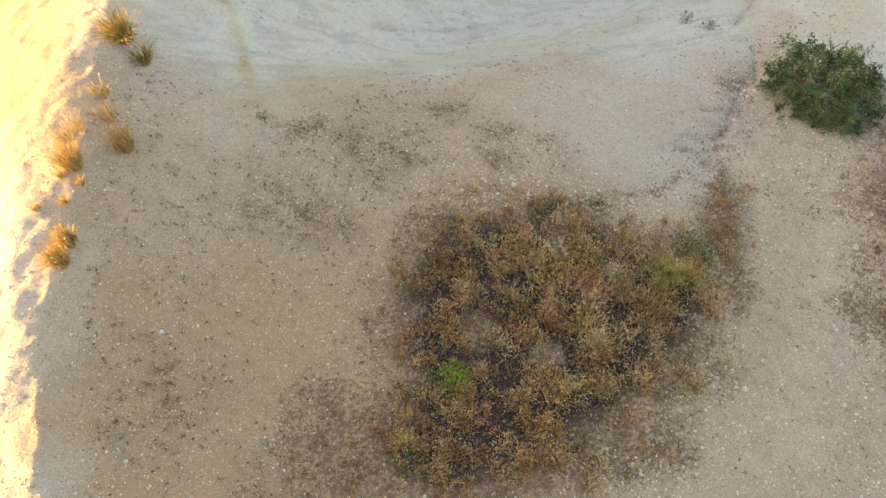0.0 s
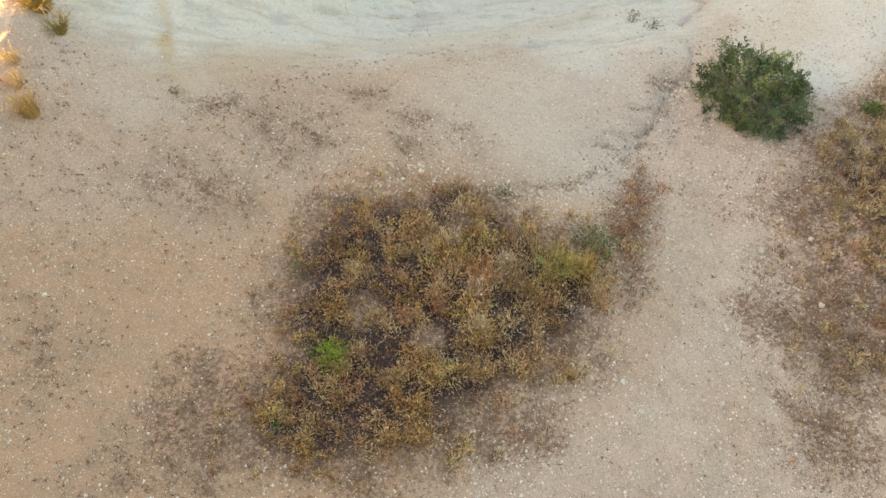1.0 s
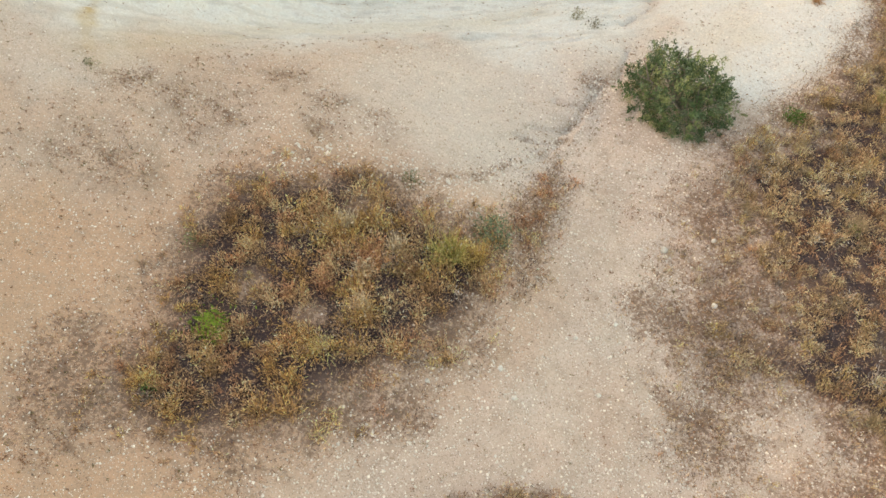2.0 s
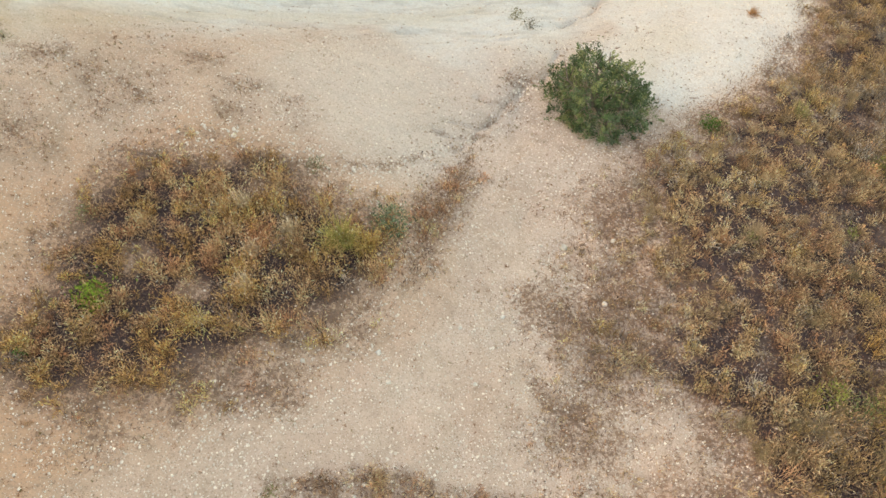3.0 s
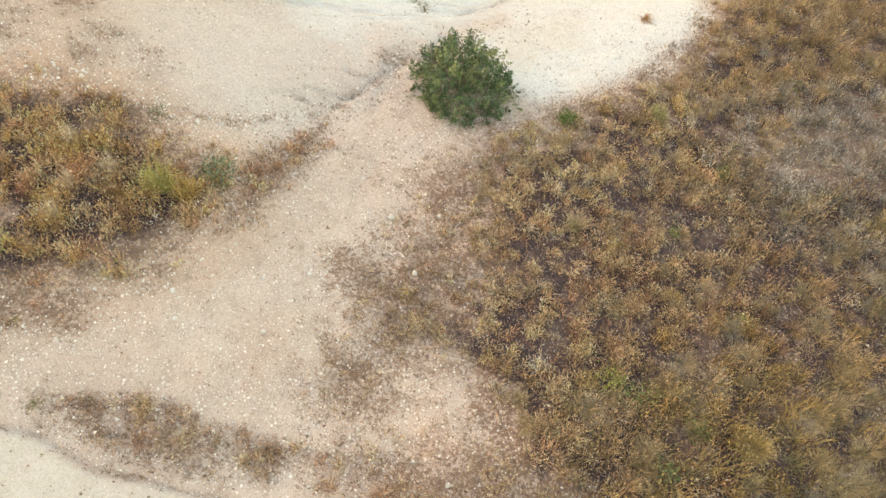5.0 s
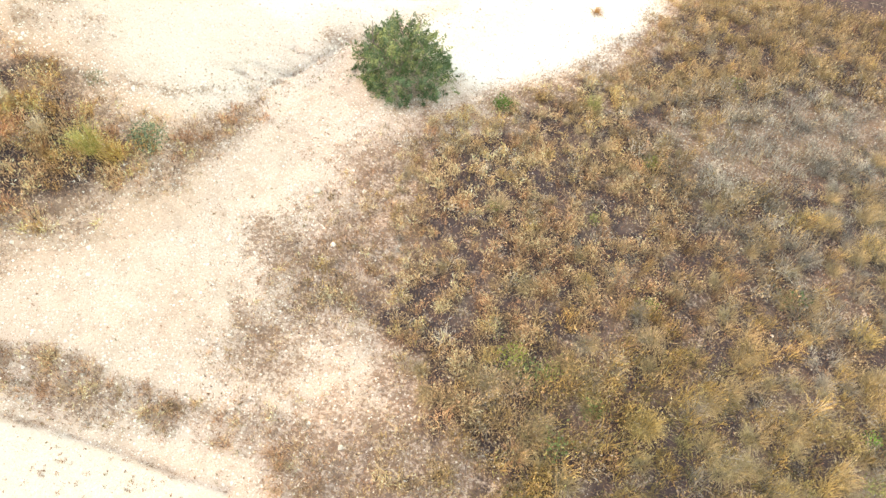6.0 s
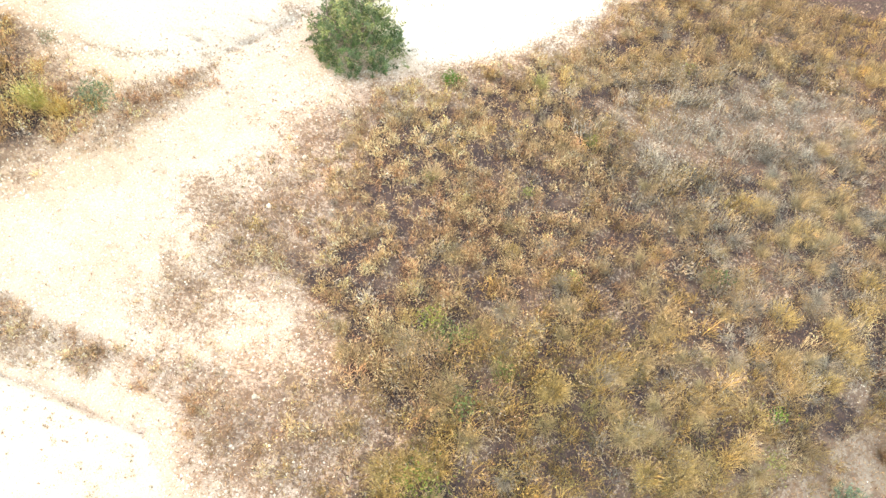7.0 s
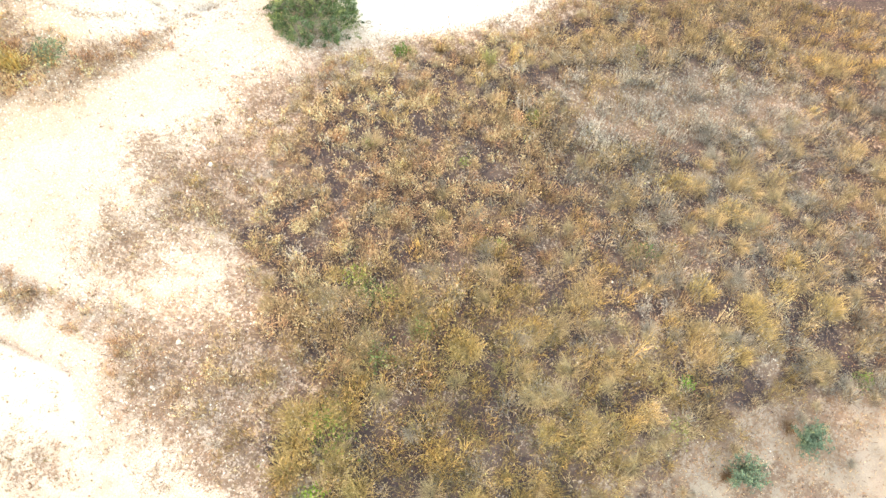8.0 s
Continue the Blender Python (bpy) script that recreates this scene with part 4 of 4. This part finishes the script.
herb("hill_weed", -2.74, 5.6, 0.18, 0.12, 90, (0.22, 0.24, 0.13), "tiny grey-green weed on bare slope", 0.025)
herb("crust_weed", 1.96, 0.74, 0.16, 0.1, 80, (0.24, 0.24, 0.12), "small olive weed on pale crust", 0.025)
herb("dark_herb", 6.87, 7.48, 0.34, 0.18, 600, (0.085, 0.18, 0.03), "dark green cushion herb at the meadow edge", 0.03)
herb("meadow_weed", 9.5, 7.2, 0.30, 0.2, 180, (0.20, 0.24, 0.07), "green weed among the straw", 0.035)
herb("meadow_weed", 8.26, 3.1, 0.40, 0.3, 220, (0.26, 0.30, 0.08), "yellow-green weed among dry grass", 0.04)
herb("meadow_weed", 8.54, 2.95, 0.45, 0.24, 240, (0.17, 0.21, 0.09), "grey-green weed among dry grass", 0.04)
herb("meadow_weed", 9.08, 2.12, 0.40, 0.25, 220, (0.19, 0.25, 0.10), "soft green weed among dry grass", 0.04)
herb("meadow_weed", 8.89, 1.04, 0.60, 0.35, 380, (0.18, 0.22, 0.06), "green weed under tall ochre grass", 0.045)
herb("meadow_weed", 9.08, 0.26, 0.28, 0.25, 160, (0.22, 0.36, 0.05), "bright green weed at the meadow foot", 0.04)
herb("meadow_weed", 8.8, 3.05, 0.30, 0.22, 150, (0.26, 0.28, 0.10), "pale green weed among dry grass", 0.035)
herb("fern_herb", 11.85, 5.37, 0.42, 0.18, 170, (0.10, 0.15, 0.07), "dark green feathery herb among grey straw", 0.05)
sage(14.78, 3.63, 0.64, 0.42, "blue-green feathery sage-like shrub on sandy soil")
sage(14.03, 2.78, 0.66, 0.44, "rounded blue-green feathery shrub on sandy soil")
herb("meadow_weed", 12.98, 3.6, 0.24, 0.16, 160, (0.14, 0.28, 0.05), "bright green weed at the meadow edge", 0.03)
herb("flowering_weed", 13.01, 2.96, 0.36, 0.22, 200, (0.27, 0.26, 0.10), "olive weed with tiny pale flowers", 0.035)
herb("meadow_weed", 15.34, 4.84, 0.28, 0.2, 160, (0.16, 0.22, 0.07), "green weed on the sandy edge", 0.035)
herb("meadow_weed", 7.35, 5.31, 0.2, 0.14, 110, (0.22, 0.25, 0.08), "small green weed among rusty straw", 0.03)
herb("meadow_weed", 8.8, 5.69, 0.2, 0.16, 120, (0.24, 0.27, 0.08), "small yellow-green weed among rusty straw", 0.03)
herb("meadow_weed", 9.89, 4.49, 0.22, 0.18, 130, (0.14, 0.22, 0.06), "green weed among brown straw", 0.03)
herb("meadow_weed", 9.41, 7.17, 0.22, 0.14, 110, (0.24, 0.28, 0.10), "pale green weed among straw", 0.03)
herb("meadow_weed", 9.43, 2.75, 0.3, 0.22, 170, (0.16, 0.22, 0.08), "grey-green weed under ochre grass", 0.035)
herb("meadow_weed", 10.61, 9.81, 0.3, 0.2, 150, (0.27, 0.30, 0.12), "pale green weed in grey straw", 0.035)

for x, y, tall in ((8.63, 0.72, 0.55), (8.76, 1.12, 0.5), (8.51, 1.02, 0.5), (9.21, 0.67, 0.5), (9.04, 1.27, 0.45), (8.68, 0.38, 0.5), (9.55, 0.48, 0.45), (10.62, 0.58, 0.42), (10.91, 0.98, 0.4), (11.51, 2.16, 0.4), (10.06, 2.69, 0.4)):
    tuft("tall_tuft", x, y, 0.8 * tall, 260, (0.42, 0.315, 0.14), (0.50, 0.38, 0.2), "tall ochre grass tuft with green shoots at its base", "tall ochre tufts", lean=0.6, width=0.005)

# larger separate tufts through the meadow
kinds = [tuft("ochre_tuft", 13.66, 5.22, 0.34, 230, (0.40, 0.31, 0.185), (0.46, 0.36, 0.22), "golden ochre grass tuft in the meadow", "ochre meadow tufts", spread=0.30, lean=0.85, width=0.006),
         tuft("grey_tuft", 13.3, 5.6, 0.32, 220, (0.36, 0.31, 0.25), (0.42, 0.36, 0.28), "grey bleached grass tuft in the meadow", "grey meadow tufts", spread=0.28, lean=0.95, width=0.006),
         tuft("bleached_tuft", 7.4, 5.35, 0.30, 200, (0.48, 0.365, 0.235), (0.54, 0.42, 0.28), "bleached straw tuft in the meadow", "straw meadow tufts", spread=0.30, lean=0.75, width=0.006)]
golden = tuft("golden_tuft", 12.05, 7.01, 0.27, 330, (0.47, 0.35, 0.16), (0.54, 0.41, 0.2), "bright golden rounded grass tuft", "golden mop tufts", spread=0.62, lean=0.5, width=0.005)
for x, y, k in ((14.65, 5.71, 1.1), (13.95, 5.67, 0.9), (13.56, 5.14, 1.0), (13.6, 4.33, 0.8), (13.24, 4.19, 0.8), (13.82, 4.88, 0.9), (12.66, 3.46, 0.9), (12.93, 6.77, 1.0), (14.02, 6.25, 0.9), (12.82, 5.07, 1.0),
                (8.92, 4.61, 0.6), (7.98, 3.04, 0.6), (9.37, 2.91, 0.8), (10.09, 2.74, 1.0), (11.9, 2.4, 0.9)):
    copy_thing(golden, pose(x, y, float(height(x, y)), 0, 0, rng.uniform(0, 360)) @ Matrix.Scale(k, 4))
for x, y in ((14.5, 3.72), (13.85, 2.72)):
    tuft("withered_tuft", x, y, 0.16, 120, (0.20, 0.12, 0.07), (0.24, 0.14, 0.08), "dark brown withered tuft beside a blue-green shrub", "withered tufts", lean=0.8)
spots = np.stack(scatter(5.5, 16.5, -0.8, 11.5, 9), 1)
chance = ramp(inside(spots[:, 0], spots[:, 1], BROWN), -0.4, 0.4)
spots = spots[(zones(spots[:, 0], spots[:, 1])[2] > 0.9) & (rng.uniform(0, 1, len(spots)) > 0.8 * chance)]
edge = np.stack(scatter(12.2, 16.0, 1.0, 5.2, 8), 1)
edge = edge[np.abs(inside(edge[:, 0], edge[:, 1], SANDY_EDGE) - 0.45) < 0.55][:14]
spots = np.concatenate([edge, spots])
for x, y in spots[:280]:
    east = float(ramp(x - 0.35 * y, 4.0, 9.0))
    which = (0 if rng.uniform() < 0.8 else 1) if rng.uniform() < east else (2 if rng.uniform() < 0.9 else 0)
    k = rng.uniform(0.45, 0.75) * (0.75 + 0.45 * east)
    if inside(np.array([x]), np.array([y]), SANDY_EDGE)[0] > 0:
        which, k = rng.integers(1, 3), 0.6 * k
    copy_thing(kinds[which], pose(x, y, float(height(x, y)), 0, 0, rng.uniform(0, 360)) @ Matrix.Scale(k, 4))


# ---- the shrub ----
def tube(path, radii, sides=6):
    """A tapered limb along a path."""
    verts, faces = [], []
    for i, (p, r) in enumerate(zip(path, radii)):
        way = (path[min(i + 1, len(path) - 1)] - path[max(i - 1, 0)]).normalized()
        side = way.orthogonal().normalized()
        other = way.cross(side)
        for k in range(sides):
            t = 2 * math.pi * k / sides
            verts.append(tuple(p + (side * math.cos(t) + other * math.sin(t)) * r))
    for i in range(len(path) - 1):
        for k in range(sides):
            a, b = i * sides + k, i * sides + (k + 1) % sides
            faces.append((a, b, b + sides, a + sides))
    return verts, faces


def build_shrub(x, y, wide, tall):
    base = new("green_shrub")
    base.matrix_world = pose(x, y, float(height(x, y)) - 0.03)
    pick = random.Random(5)
    tips = []
    for k in range(11):
        a = 2 * math.pi * k / 11 + pick.uniform(-0.25, 0.25)
        reach = wide * 0.5 * pick.uniform(0.45, 0.85)
        rise = tall * pick.uniform(0.55, 0.9)
        path, radii = [], []
        for i in range(6):
            s = i / 5
            path.append(Vector((math.cos(a) * reach * s ** 1.2 + pick.uniform(-0.03, 0.03), math.sin(a) * reach * s ** 1.2 + pick.uniform(-0.03, 0.03), rise * s ** 0.8)))
            radii.append(0.030 * (1 - 0.8 * s))
        v, f = tube(path, radii)
        part("limb", mesh_of("limb", v, f, BARK, smooth=True), base)
        tips.append(path[-1])
        for j in range(4):
            start = path[pick.choice((2, 3, 4))]
            end = start + Vector((pick.uniform(-0.35, 0.35), pick.uniform(-0.35, 0.35), pick.uniform(0.08, 0.3)))
            v, f = tube([start, (start + end) / 2 + Vector((0, 0, 0.04)), end], [0.012, 0.009, 0.004], 5)
            part("twig", mesh_of("twig", v, f, BARK, smooth=True), base)
    # leafy sprays: each a twig set with small leaves, pointing outwards and up from an uneven, gappy crown
    n = 460
    u, a = rng.uniform(-0.25, 1, n), rng.uniform(0, 6.283, n)
    ring = np.sqrt(np.clip(1 - np.clip(u, 0, 1) ** 2, 0, 1))
    way = np.stack([np.cos(a) * ring, np.sin(a) * ring, u], 1)
    bulge = 1 + 0.34 * fbm(np.cos(a) * 1.5 + u, np.sin(a) * 1.5 - u, 0.8, 3, 140)
    depth = np.where(rng.uniform(0, 1, n) < 0.7, rng.uniform(0.72, 0.93, n), rng.uniform(0.35, 0.7, n)) * bulge
    foot = way * depth[:, None] * np.array([wide * 0.47, wide * 0.47, tall * 0.86]) + np.array([0, 0, tall * 0.12])
    aim = way + rng.normal(0, 0.55, (n, 3)) + np.array([0, 0, 0.3])
    aim /= np.linalg.norm(aim, axis=1)[:, None]
    long = rng.uniform(0.10, 0.22, n) * np.where(rng.uniform(0, 1, n) < 0.10, 1.7, 1.0)
    owner = np.repeat(np.arange(n), 62)
    m = len(owner)
    s = rng.uniform(0.05, 1.0, m)
    girth = (0.050 * (1.15 - s))[:, None]
    at = foot[owner] + aim[owner] * (s * long[owner])[:, None] + rng.normal(0, 1, (m, 3)) * girth
    at[:, 2] = np.maximum(at[:, 2], 0.02)
    kind = rng.uniform(0, 1, n)[:, None]
    tone = np.where(kind < 0.30, np.array([0.235, 0.255, 0.115]), np.where(kind < 0.62, np.array([0.155, 0.205, 0.115]), np.array([0.095, 0.145, 0.06])))
    v, f, c = flakes(at, rng.uniform(0.024, 0.050, m), (tone * np.array([0.98, 1.03, 1.0]) * rng.uniform(0.7, 1.35, n)[:, None])[owner] * rng.uniform(0.6, 1.4, m)[:, None], 0.45, 0.7)
    part("foliage", mesh_of("foliage", v, f, LEAF, c), base, kind="stuff")
    return tagged(base, "dense rounded dark green shrub at the head of the gully", "shrub")


build_shrub(5.03, 7.57, 1.80, 0.70)


# ---- single stones ----
shape = rock_shape(3)
STONES = [(4.78, 4.73, 0.055), (5.45, 4.93, 0.035), (2.74, 2.5, 0.035), (2.93, 2.17, 0.035), (2.9, 1.0, 0.026), (2.82, 0.85, 0.022), (6.62, 1.25, 0.035), (1.95, 2.2, 0.03),
          (-3.4, 3.1, 0.02), (-3.28, 2.66, 0.028), (-3.2, 1.33, 0.025), (0.2, 6.1, 0.02), (3.6, 3.1, 0.03), (4.1, 3.4, 0.03), (3.9, 2.4, 0.03), (5.4, 3.9, 0.04)]
first = None
for x, y, r in STONES:
    m = pose(x, y, float(height(x, y)) + r * 0.2, rng.uniform(-15, 15), rng.uniform(-15, 15), rng.uniform(0, 360))
    if first is None:
        first = tagged(new("stone", mesh_of("stone", shape[0] * r, shape[1], STONE, smooth=False)), "small pale angular stone lying on the gravel", "stone", "loose stones")
        first.matrix_world = m
    else:
        copy_thing(first, m @ Matrix.Scale(r / 0.055, 4))


# ---- a dead branch on the ridge ----
spine = [Vector((0.0, 0.0, 0.03)), Vector((0.10, -0.06, 0.10)), Vector((0.20, -0.10, 0.12)), Vector((0.32, -0.18, 0.06))]
branch = tagged(new("dead_branch"), "dark dry branch lying between olive tufts", "branch")
branch.matrix_world = pose(-4.36, 6.3, float(height(-4.36, 6.3)))
v, f = tube(spine, [0.022, 0.018, 0.013, 0.006])
part("stem", mesh_of("stem", v, f, BARK, smooth=True), branch)
for end in ((0.16, 0.06, 0.16), (0.30, -0.02, 0.14), (0.26, -0.24, 0.12)):
    v, f = tube([spine[1], (spine[1] + Vector(end)) / 2 + Vector((0, 0, 0.02)), Vector(end)], [0.010, 0.007, 0.003], 5)
    part("twig", mesh_of("twig", v, f, BARK, smooth=True), branch)
